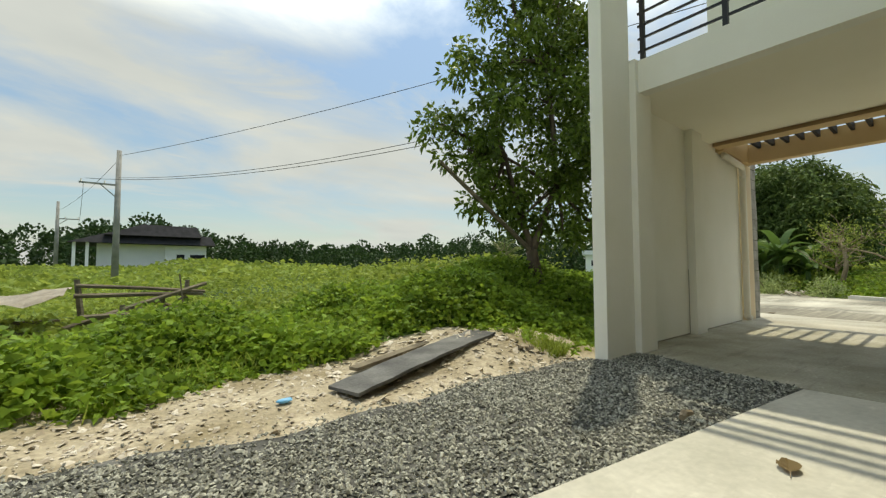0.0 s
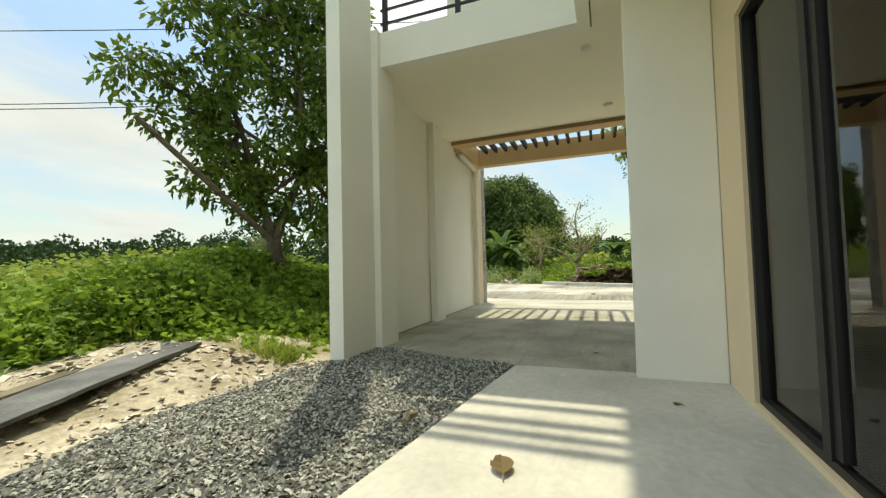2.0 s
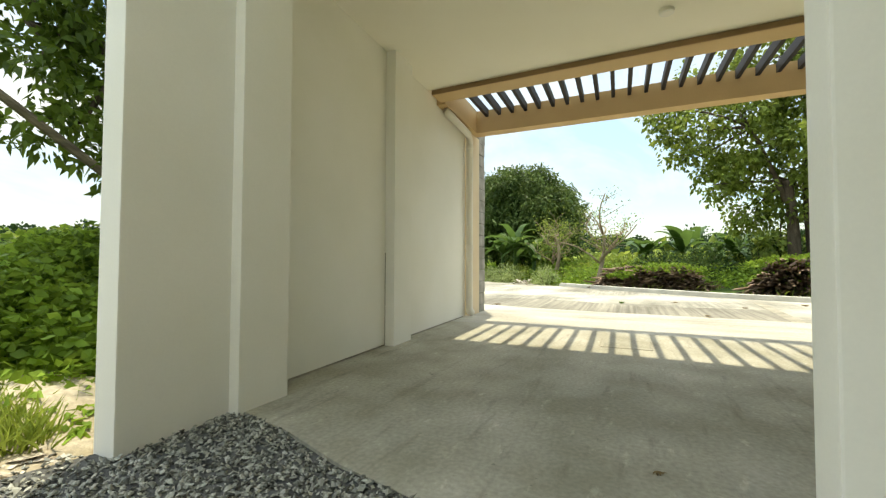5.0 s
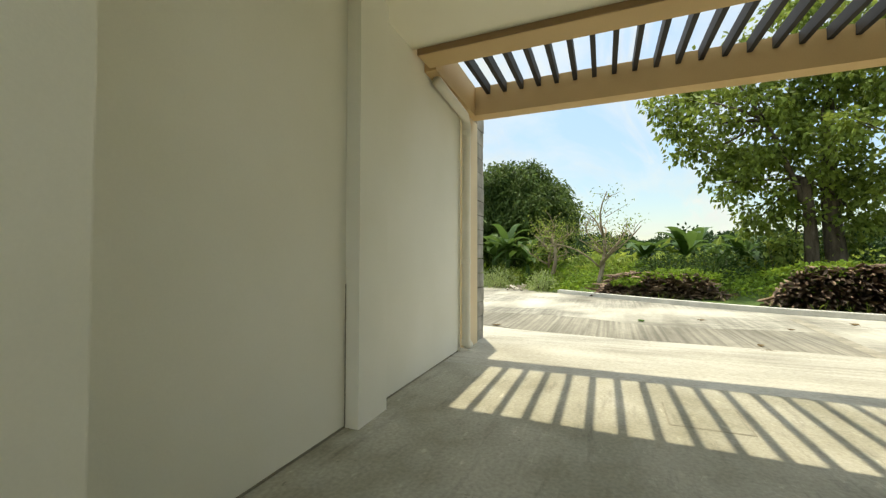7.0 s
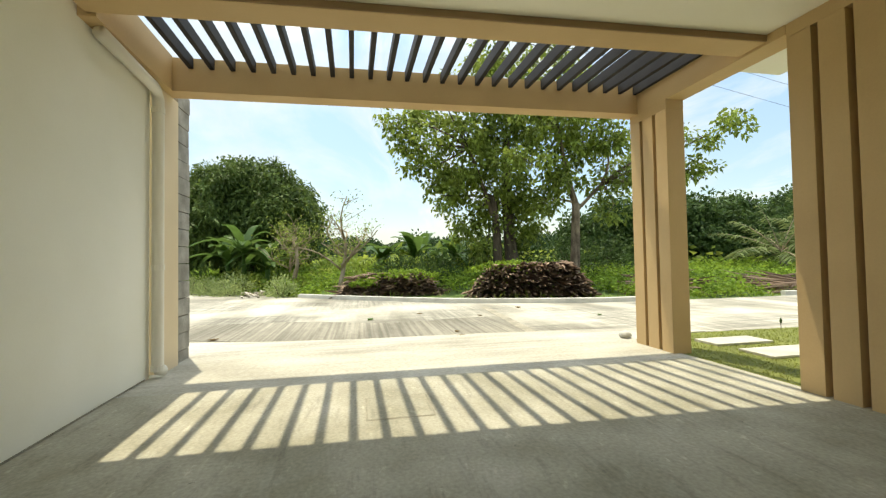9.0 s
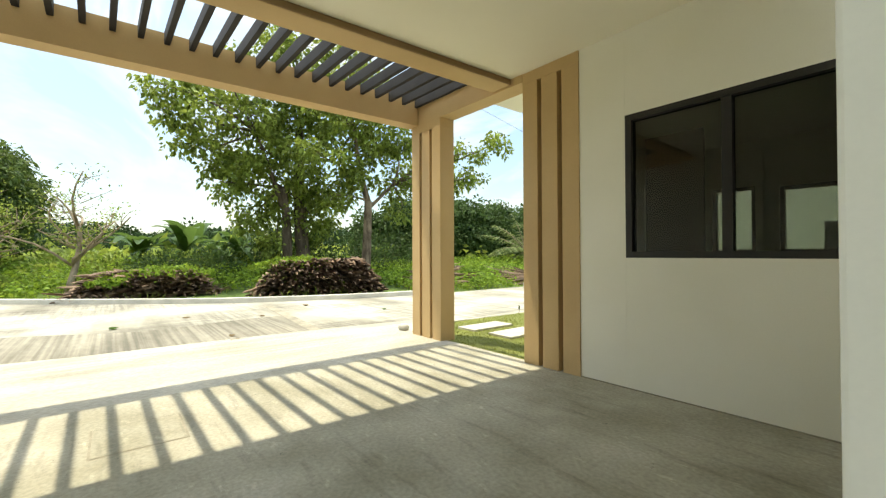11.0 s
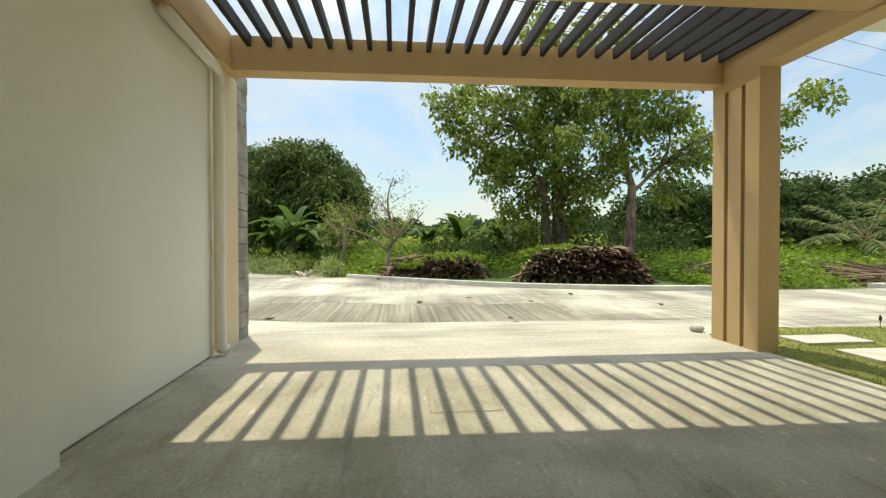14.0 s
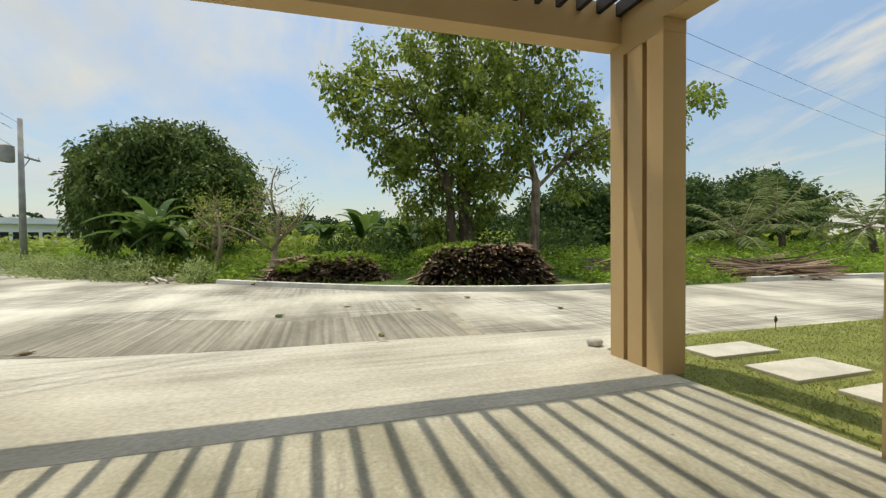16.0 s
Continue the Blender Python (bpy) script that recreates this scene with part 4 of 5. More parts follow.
blades("field_grass", x, y, rng.uniform(0.10, 0.36, len(x)) * np.where(y > 9, 0.45, 1), 0.012, L_GRASS, "yellow-green grass among the weeds")
x, y = field(1200, 5.42, 5.75, 5.75, 6.5)
blades("pier_grass", x, y, rng.uniform(0.10, 0.32, len(x)), 0.014, L_GRASS, "bright green grass tuft beside the white pier")


def crown(name, tips, per, radius, leaf, material, parent, width=0.45, droop=0.3):
    n = len(tips)
    k = np.repeat(np.arange(n), per)
    off = unit(len(k)) * (rng.random((len(k), 1)) ** 0.5) * radius
    D = unit(len(k)) * 0.8 + off / radius * 0.9 + np.array((0, 0, -droop))
    L = leaf * rng.uniform(0.6, 1.3, len(k))
    return leaves(name, tips[k] + off, D, L, L * width, material, parent, bend=0.3)


def blob_tips(blobs, density):
    """Points in the outer shells of several ellipsoids."""
    out = []
    for cx, cy, cz, rx, ry, rz in blobs:
        m = max(6, int(density * (rx * ry * rz) ** 0.667))
        d = unit(m) * (rng.uniform(0.45, 1.05, (m, 1)))
        out.append(np.array((cx, cy, cz)) + d * np.array((rx, ry, rz)))
    return np.concatenate(out)


def limb(bm, a, b, r0, r1, bow=0.1, seg=5, sides=7):
    a, b = Vector(a), Vector(b)
    side = Vector((random.uniform(-1, 1), random.uniform(-1, 1), random.uniform(-0.3, 0.6))) * (b - a).length * bow
    pts = [a.lerp(b, i / seg) + side * math.sin(math.pi * i / seg) for i in range(seg + 1)]
    tube(bm, pts, [r0 + (r1 - r0) * i / seg for i in range(seg + 1)], sides)


def tree(name, base, trunks, blobs, density, per, radius, leaf, lmat, bark, label, category="tree", width=0.45, droop=0.3, twigs=40):
    """Trunks as (foot, top, r0, r1) and crown blobs, both from the base."""
    t = thing(name, label, category, at=base)
    bm = bmesh.new()
    for foot, top, r0, r1 in trunks:
        limb(bm, foot, top, r0, r1, 0.025, 7, 10)
    part("trunk", bm, bark, t, smooth=True)
    bm = bmesh.new()
    tips = blob_tips(blobs, density)
    tops = [Vector(tr[1]) for tr in trunks if tr[1][2] > 1]
    for b in blobs:
        c = Vector(b[:3])
        s = min(tops, key=lambda q: (q - c).length)
        limb(bm, s, c, 0.055, 0.02, 0.12, 4, 6)
    for q in tops[1:] if len(trunks) > 3 else ():
        limb(bm, tops[0], q, 0.04, 0.03, 0.08, 5, 6)
    for p in tips[:: max(1, len(tips) // twigs)]:
        c = min((Vector(b[:3]) for b in blobs), key=lambda q: (q - Vector(p)).length)
        limb(bm, c, Vector(p), 0.02, 0.006, 0.15, 3, 5)
    part("branchwork", bm, bark, t, smooth=True)
    crown("crown", tips, per, radius, leaf, lmat, t, width, droop)
    return t


# tree beside the house with a bare leaning pole
tz = float(height(8.0, 8.0)) - 0.05
tree("roadside_tree", (7.85, 7.97, tz), [((0, 0, 0), (-0.12, 0.05, 0.75), 0.15, 0.11), ((-0.10, 0.04, 0.72), (0.35, -0.2, 2.0), 0.085, 0.06), ((0.35, -0.2, 2.0), (0.3, 0.0, 4.6), 0.06, 0.04), ((-0.1, 0.04, 0.72), (-0.45, 0.4, 2.6), 0.075, 0.04)],
     [(0.2, 0.1, 1.7, 0.8, 0.8, 0.5), (-0.5, 0.4, 2.2, 0.7, 0.7, 0.5), (-1.2, 0.7, 2.7, 0.6, 0.6, 0.45), (-1.65, 0.9, 3.15, 0.45, 0.45, 0.35), (0.5, -0.3, 2.6, 1.0, 1.0, 0.7), (1.2, -0.6, 2.2, 0.8, 0.8, 0.6), (-0.6, 0.5, 3.4, 0.9, 0.9, 0.6), (0.4, 0.0, 3.8, 1.1, 1.1, 0.7), (1.3, -0.6, 3.4, 0.9, 0.9, 0.8), (-0.9, 0.6, 4.4, 0.7, 0.7, 0.5), (0.0, 0.2, 4.9, 1.0, 1.0, 0.6), (1.0, -0.3, 5.0, 1.0, 1.0, 0.7), (-0.3, 0.3, 6.0, 0.9, 0.9, 0.6), (0.8, 0.0, 6.2, 1.0, 1.0, 0.7), (0.2, 0.1, 7.2, 0.8, 0.8, 0.6), (1.1, -0.5, 1.3, 0.7, 0.7, 0.4), (-0.3, 0.15, 1.35, 0.55, 0.5, 0.35), (-0.8, 0.5, 1.75, 0.5, 0.45, 0.35), (0.4, -0.3, 1.1, 0.5, 0.5, 0.35)],
     34, 66, 0.28, 0.145, L_HOUSE, M_BARK, "leafy green tree with dark bark on a weedy mound", width=0.46, droop=0.15)
pole = thing("leaning_pole", "bare grey pole leaning out of the tree", "pole", at=(7.75, 8.02, tz))
bm = bmesh.new(); tube(bm, [(0, 0, 0.7), (-1.0, 0.1, 1.42), (-2.1, 0.2, 2.2)], [0.05, 0.045, 0.035], 7)
part("shaft", bm, M_OLDWOOD, pole)
bm = bmesh.new(); tube(bm, [(0.0, 0.0, 0.0), (0, 0, 0.7)], [0.06, 0.05], 7)
part("butt", bm, M_OLDWOOD, pole)


def palm_fronds(t, c, nf, length, material, rise=(-0.3, 1.45), droop=0.5, leaflet=0.35):
    P, D, L = [], [], []
    bm = bmesh.new()
    for i in range(nf):
        a, e = 2.4 * i + rng.uniform(-0.3, 0.3), rng.uniform(*rise)
        d = np.array((math.cos(a) * math.cos(e), math.sin(a) * math.cos(e), math.sin(e)))
        pts = []
        for k in range(9):
            u = k / 8
            pts.append(np.array(c) + d * length * u - np.array((0, 0, 1)) * length * droop * 0.55 * u ** 2.2)
        tube(bm, [tuple(p) for p in pts], [0.03 * (1 - 0.85 * k / 8) for k in range(9)], 5)
        s = np.cross(d, (0, 0, 1)); s /= np.linalg.norm(s) + 1e-9
        for k in range(30):
            u = 0.12 + 0.88 * k / 29
            p = np.array(c) + d * length * u - np.array((0, 0, 1)) * length * droop * 0.55 * u ** 2.2
            for sg in (-1, 1):
                P.append(p); D.append(s * sg + d * 0.55 + np.array((0, 0, -0.4)) + rng.normal(0, 0.14, 3)); L.append(leaflet * (1.15 - 0.75 * abs(u - 0.45)))
    part("ribs", bm, M_PALEBARK, t)
    L = np.array(L)
    leaves("fronds", np.array(P), np.array(D), L, L * 0.11 + 0.015, material, t, bend=0.3)


def palm(base, h, nf, length, label):
    t = thing("palm", label, "palm tree", group="palms", at=base)
    bm = bmesh.new(); limb(bm, (0, 0, 0), (0.2, 0.1, h), 0.17, 0.11, 0.04, 8, 9)
    part("trunk", bm, M_BARK, t, smooth=True)
    palm_fronds(t, (0.2, 0.1, h), nf, length, L_PALM, leaflet=0.19 * length)


palm((19.4, 20.2, float(height(19.4, 20.2))), 2.0, 16, 1.5, "small shaggy palm beyond the tree")


# timber frame with a bleached sheet, out in the field
fr = thing("collapsed_rack", "collapsed rack of weathered timber poles in the grass", "rack", at=(1.8, 11.8, -0.03))
for a, b, r in (((-1.0, 0, 0.78), (0.9, 0.2, 0.62), 0.035), ((-1.0, -0.3, 0.62), (0.85, 0.1, 0.58), 0.04), ((-1.1, -0.5, 0.12), (0.9, 0.1, 0.78), 0.045), ((-0.9, -0.6, 0.3), (-0.1, -0.3, 0.28), 0.04), ((-0.35, -0.3, 0.0), (-0.38, -0.3, 0.45), 0.045), ((0.55, 0.2, 0.0), (0.6, 0.2, 0.85), 0.045), ((-0.9, 0.1, 0.0), (-1.0, 0.1, 0.88), 0.05), ((0.0, -0.2, 0.05), (0.55, 0.1, 0.55), 0.035), ((0.6, 0.2, 0.25), (0.0, -0.1, 0.5), 0.035), ((-0.15, -0.4, 0.0), (-0.15, -0.4, 0.42), 0.05), ((0.2, 0.0, 0.0), (0.2, 0.0, 0.62), 0.045)):
    bm = bmesh.new(); tube(bm, [a, Vector(a).lerp(Vector(b), 0.5) + Vector((0, 0, 0.01)), b], [r, r * 0.95, r * 0.85], 6)
    part("timber", bm, M_OLDWOOD, fr)
sh = thing("bleached_sheet", "frayed pale sheet draped over low timber", "sheet", at=(-0.3, 11.6, -0.02))
bm = bmesh.new()
G = [[bm.verts.new((-1.9 + 2.9 * i / 16, -0.9 + 1.8 * j / 10 + 0.04 * math.sin(i * 1.7), 0.12 + 0.52 * (i / 16) + 0.10 * (j / 10) + 0.03 * math.sin(i * 2.1 + j) + (0.05 * math.sin(i * 5.3) if j == 0 else 0))) for j in range(11)] for i in range(17)]
for i in range(16):
    for j in range(10):
        bm.faces.new((G[i][j], G[i + 1][j], G[i + 1][j + 1], G[i][j + 1]))
r = bmesh.ops.solidify(bm, geom=list(bm.faces), thickness=0.02)
part("cloth", bm, M_SACK, sh)
bm = bmesh.new(); box(bm, -1.8, 0.9, -0.6, -0.5, 0, 0.14); box(bm, -1.8, 0.9, 0.5, 0.6, 0, 0.2)
part("bearers", bm, M_OLDWOOD, sh)
rod = thing("thin_stake", "thin dark stake leaning in the weeds", "stake", at=(2.15, 9.3, -0.05))
bm = bmesh.new(); tube(bm, [(0, 0, 0), (-0.12, 0.05, 1.0)], [0.012, 0.009], 6)
part("shaft", bm, M_OLDWOOD, rod)
LZ = float(height(6.3, 8.93))
lg = thing("fallen_log", "short dark fallen log over the weeds", "log", at=(6.3, 8.93, LZ - 0.02))
bm = bmesh.new(); tube(bm, [(-0.53, -0.14, 0.64 - LZ), (0, 0.02, 0.66 - LZ), (0.53, 0.13, 0.67 - LZ)], [0.06, 0.055, 0.045], 8); tube(bm, [(-0.4, -0.1, -0.3), (-0.4, -0.1, 0.64 - LZ)], 0.04, 6); tube(bm, [(0.45, 0.1, -0.3), (0.45, 0.1, 0.66 - LZ)], 0.035, 6)
part("wood", bm, M_BARK, lg)
strip("far_road", np.linspace(5.5, 11.5, 8), lambda x: 18.2, lambda x: 19.6, lambda x, y: 0.14, M_ROAD, "pale strip of road across the field", "road", nv=3)

# far house
fh = thing("far_house", "white single-storey house with a dark flat-pitched roof", "house", at=(2.7, 58, 1.1))
bx("wall", (-3.6, 2.2, 0, 7, -0.6, 3.1), M_FARWALL, fh)
bx("wall", (2.21, 6.2, -0.6, 7, -0.6, 2.7), M_FARWALL, fh)
for a, b, z0, z1 in ((-5.8, 7.0, 2.75, 3.9), (-3.0, 5.6, 3.6, 4.9)):
    bm = bmesh.new()
    lo, hi = z0, z1
    v = [bm.verts.new(p) for p in ((a, -1.6, lo), (b, -1.6, lo), (b, 7.5, lo), (a, 7.5, lo), (a + 3.2, -0.6, hi), (b - 0.4, -0.6, hi - 0.1), (b - 0.4, 6.8, hi - 0.1), (a + 3.2, 6.8, hi))]
    for f in ((3, 2, 1, 0), (4, 5, 6, 7), (0, 1, 5, 4), (1, 2, 6, 5), (2, 3, 7, 6), (3, 0, 4, 7)):
        bm.faces.new([v[i] for i in f])
    part("roof", bm, M_ROOF, fh)
for xx in (3.3, 4.6, 5.3):
    wob = bx("window", (xx, xx + 0.75, -0.66, -0.59, 0.5, 1.7), M_ROOF, fh, "dark window")
    bx("sill", (xx - 0.08, xx + 0.83, -0.72, -0.6, 0.40, 0.498), M_FARWALL, wob)
for xx in (-5.4, -4.4):
    bx("porch_post", (xx, xx + 0.25, -1.2, -0.95, -0.9, 2.9), M_FARWALL, fh)


def power_pole(base, h, arm, label, transformer=False, side=1):
    t = thing("power_pole", label, "utility pole", group="power poles", at=base)
    bm = bmesh.new(); tube(bm, [(0, 0, 0), (0, 0, h)], [0.19, 0.12], 12)
    part("shaft", bm, M_POLE, t, smooth=True)
    bm = bmesh.new()
    box(bm, *sorted((0.12 * side, arm * side)), -0.05, 0.05, h * 0.74, h * 0.74 + 0.09)
    limb(bm, (0.1 * side, 0, h * 0.66), (arm * 0.45 * side, 0, h * 0.74), 0.03, 0.03, 0, 1, 5)
    arm_ob = part("crossarm", bm, M_POLE, t)
    for u in (0.35, 0.95):
        bm = bmesh.new(); tube(bm, [(arm * u * side, 0, h * 0.74 + 0.09), (arm * u * side, 0, h * 0.74 + 0.26)], [0.05, 0.03], 8)
        part("insulator", bm, M_PVC, arm_ob, "pale insulator")
    if transformer:
        bm = bmesh.new(); tube(bm, [(0, -0.1 + 0.75, h * 0.70), (0, 0.65, h * 0.70 + 0.05), (0, 0.65, h * 0.70 + 0.95), (0, 0.65, h * 0.70 + 1.02)], [0.26, 0.33, 0.33, 0.2], 14)
        part("transformer", bm, M_POLE, t, "grey drum transformer")
    return t


power_pole((1.0, 32.6, float(height(1.0, 32.6))), 7.9, 1.7, "grey concrete power pole with a crossarm", side=-1)
power_pole((-3.9, 57.5, float(height(-3.9, 57.5))), 6.6, 1.6, "grey concrete power pole far off in the field", side=1)
power_pole((38.3, 19.5, float(height(38.3, 19.5))), 8.6, 1.7, "grey concrete power pole with a drum transformer", True, side=1)


def wire(name, a, b, sag, r=0.012):
    bm = bmesh.new()
    a, b = Vector(a), Vector(b)
    tube(bm, [a.lerp(b, i / 24) - Vector((0, 0, sag * 4 * (i / 24) * (1 - i / 24))) for i in range(25)], r, 5)
    return tagged(part(name, bm, M_BLACK), "thin black overhead power wire", "wire", group="overhead wires")


wire("power_wire", (1.0, 32.6, 7.6), (19, -5, 9.1), 0.74)
wire("power_wire", (1.0, 32.5, 6.3), (19, -5, 8.2), 1.65)
wire("power_wire", (-0.4, 32.5, 6.1), (19, -5, 8.15), 1.95)
wire("power_wire", (1.0, 32.6, 7.4), (-3.9, 57.5, 6.9), 0.4)
wire("power_wire", (-0.5, 32.6, 5.9), (-2.3, 57.5, 5.9), 0.4)
wire("power_wire", (38.3, 19.5, 8.3), (26, 28, 17.0), 0.5)
wire("power_wire", (38.3, 19.9, 8.0), (25, 28, 17.2), 0.5)
wire("power_wire", (38.3, 19.9, 7.0), (24, 28, 17.2), 0.6)
wire("power_wire", (19, -5, 9.1), (28, -42, 9.0), 0.1, 0.007)
wire("power_wire", (19, -5, 8.2), (28.3, -42, 8.0), 0.15, 0.007)

# shed far down the road
sd = thing("far_shed", "long low white shed with a pale metal roof", "shed", at=(69, 36.5, 0.3))
sd.rotation_euler = (0, 0, radians(30))
bx("wall", (-3, 3, -9, 9, -0.5, 3.2), M_FARWALL, sd)
bx("roof", (-3.6, 3.6, -9.6, 9.6, 3.21, 3.9), M_SHED, sd)
for k in range(14):
    bx("opening", (-3.05, -3.001, -8.4 + k * 1.2, -7.5 + k * 1.2, 1.4, 2.3), M_ROOF, sd)


# ---- roadside ----
def logs(name, at, ang, n, length, radius, cols, label, messy):
    t = thing(name, label, "logs", group="log piles", at=at)
    meshes = []
    for k in range(5):
        bm = bmesh.new()
        tube(bm, [(-0.5, 0, 0), (-0.1, 0.35 * k - 0.7, 0.4 - 0.2 * k), (0.5, 0, 0)], [1.0 - 0.06 * (k % 2), 0.95 - 0.07 * k, 0.8 + 0.05 * k], 7)
        for v in bm.verts:
            v.co.y *= radius; v.co.z *= radius; v.co.x *= length
        meshes.append(mesh_of("log", bm, M_LOG))
    rest = []
    i = 0
    row = 0
    while i < n:
        c = int(cols * (1 - 0.02 * row) - row * messy * 1.6 - (random.random() * 3 if row > 5 else 0))
        for j in range(max(c, 3)):
            if i >= n:
                break
            if i < 300:
                s = new("log", meshes[i % 5]); s.parent = t
            else:
                s = new("log", meshes[i % 5].copy()); rest.append(s)
            y = (j - (c - 1) / 2) * radius * 2.05 + random.uniform(-1, 1) * radius * 0.4
            s.location = (random.uniform(-0.1, 0.1) * (1 + 3 * messy), y, radius * (0.9 + row * 1.7) + random.uniform(-0.2, 0.3) * radius)
            s.rotation_euler = (random.uniform(0, 6.28), random.gauss(0, 0.03 + 0.16 * messy), random.gauss(0, 0.05 + 0.9 * messy))
            i += 1
        row += 1
    if rest:
        bm = bmesh.new()
        for o in rest:
            m = o.data; m.transform(Matrix.LocRotScale(o.location, o.rotation_euler, None)); bm.from_mesh(m)
            bpy.data.objects.remove(o); bpy.data.meshes.remove(m)
        tagged(part("wood", bm, M_LOG, t), kind="stuff")
    t.rotation_euler = (0, 0, ang)
    return t


KZ = lambda x, y: float(height(x, y))
logs("log_pile", (19.0, -2.0, KZ(19.0, -2.0) - 0.02), radians(-18), 560, 0.9, 0.043, 47, "neat stack of cut brown firewood logs behind the kerb", 0.06)
logs("log_pile", (20.95, 2.4, KZ(20.95, 2.4) - 0.02), radians(-4), 480, 0.65, 0.038, 50, "loose heap of cut branches overgrown with vines", 0.32)
logs("log_pile", (17.9, -11.0, KZ(17.9, -11.0)), radians(62), 260, 1.5, 0.032, 42, "untidy heap of long cut branches by the road", 0.45)
logs("log_pile", (18.3, -6.2, KZ(18.3, -6.2)), radians(80), 60, 1.1, 0.045, 12, "low scatter of cut branches behind the kerb", 0.5)


def bush(name, x, y, r, h, leaf, material, label, nleaf=420):
    t = thing(name, label, "bush", group="roadside bushes", at=(x, y, KZ(x, y) - 0.04))
    d = unit(nleaf); d[:, 2] = np.abs(d[:, 2])
    P = d * np.array((r, r, h)) * rng.uniform(0.35, 1.05, (nleaf, 1))
    P[:, :2] += 0.2 * r * np.sin(P[:, 1::-1] * 4 / r)
    L = leaf * rng.uniform(0.6, 1.4, nleaf)
    leaves("foliage", P, d + unit(nleaf) * 0.6, L, L * 0.4, material, t)
    bm = bmesh.new()
    for k in range(5):
        a = k * 1.257
        tube(bm, [(0, 0, 0), (0.5 * r * math.cos(a), 0.5 * r * math.sin(a), 0.7 * h)], [0.015, 0.006], 5)
    part("stems", bm, M_BARK, t)


for k, (x, y, r, h) in enumerate(((22.3, 6.25, 0.55, 0.55), (23.7, 8.3, 0.8, 0.6), (24.5, 9.3, 0.6, 0.5), (25.4, 10.4, 0.8, 0.55), (26.3, 11.4, 0.7, 0.6), (27.2, 12.6, 0.9, 0.6), (28.6, 13.6, 0.8, 0.55), (30, 15.2, 1.0, 0.7), (32, 17.3, 1.2, 0.7))):
    bush("bush", x - 0.15, y, r * 1.15, h * 1.7, 0.10, L_BUSH, "low grey-green weedy bush at the road edge", 1900)
rk = np.array([(22.9 + 0.5 * rng.normal(), 7.3 + 0.25 * rng.normal()) for _ in range(60)])
rocks("rubble_heap", rk[:, 0] + 0.3, rk[:, 1], height(rk[:, 0], rk[:, 1]) + rng.uniform(0, 0.25, 60), rng.uniform(0.05, 0.14, 60), M_CHIP, 0.7, "small heap of pale broken rubble", "rubble")


def kx(y):
    return np.interp(y, (-60, -16, -4.2, -1.8, 0.3, 2.2, 5.7, 19.5, 40), (18, 16.4, 16.35, 16.75, 17.5, 18.7, 21.6, 36, 52))


y = rng.uniform(-26, 20, 5200); x = kx(y) + 0.35 + rng.random(5200) ** 1.1 * 12
k = ~((y > -4.6) & (y < 4.9) & (x - kx(y) < 2.9)) & ~((y < -8.6) & (y > -13.5) & (x - kx(y) < 1.6)); x, y = x[k], y[k]
weeds("roadside_weeds", x, y, np.clip(rng.normal(0.32, 0.13, len(x)) + 0.03 * (x - kx(y)), 0.08, 1.0), 22, 0.11, L_WEED, "bright green weeds behind the kerb", 0.35)
y = rng.uniform(-40, 34, 4200); x = kx(y) + 10 + rng.random(4200) * 50
weeds("backfield_weeds", x, y, np.clip(rng.normal(0.9, 0.35, len(x)), 0.2, 2.0), 13, 0.45, L_GRASS, "overgrown grassy land beyond the road", 1.1)
y = rng.uniform(-24, 18, 9000); x = kx(y) + 0.25 + rng.random(9000) ** 1.5 * 6
k = ~((y > -4.6) & (y < 4.9) & (x - kx(y) < 2.6) & (rng.random(9000) < 0.8)); x, y = x[k], y[k]
blades("roadside_grass", x, y, rng.uniform(0.12, 0.45, len(x)), 0.02, L_GRASS, "grass along the kerb")
# vines over the heaps
for cx, cy, sx, sy, top in ((20.6, 1.9, 0.5, 1.2, 0.78), (20.6, 3.3, 0.5, 0.5, 0.55), (19.1, -1.4, 0.45, 1.5, 1.02)):
    n = 700
    a, r = rng.uniform(0, 6.283, n), np.sqrt(rng.random(n))
    P = np.stack((cx + sx * r * np.cos(a), cy + sy * r * np.sin(a), height(cx, cy) + top * (1.06 - 0.28 * r ** 2) + rng.uniform(-0.05, 0.08, n)), -1)
    tagged(leaves("vine", P, unit(n) + np.array((-0.3, 0, 0.4)), rng.uniform(0.06, 0.16, n), rng.uniform(0.05, 0.11, n), L_WEED), "green creeper growing over the wood heap", "vine", kind="stuff")


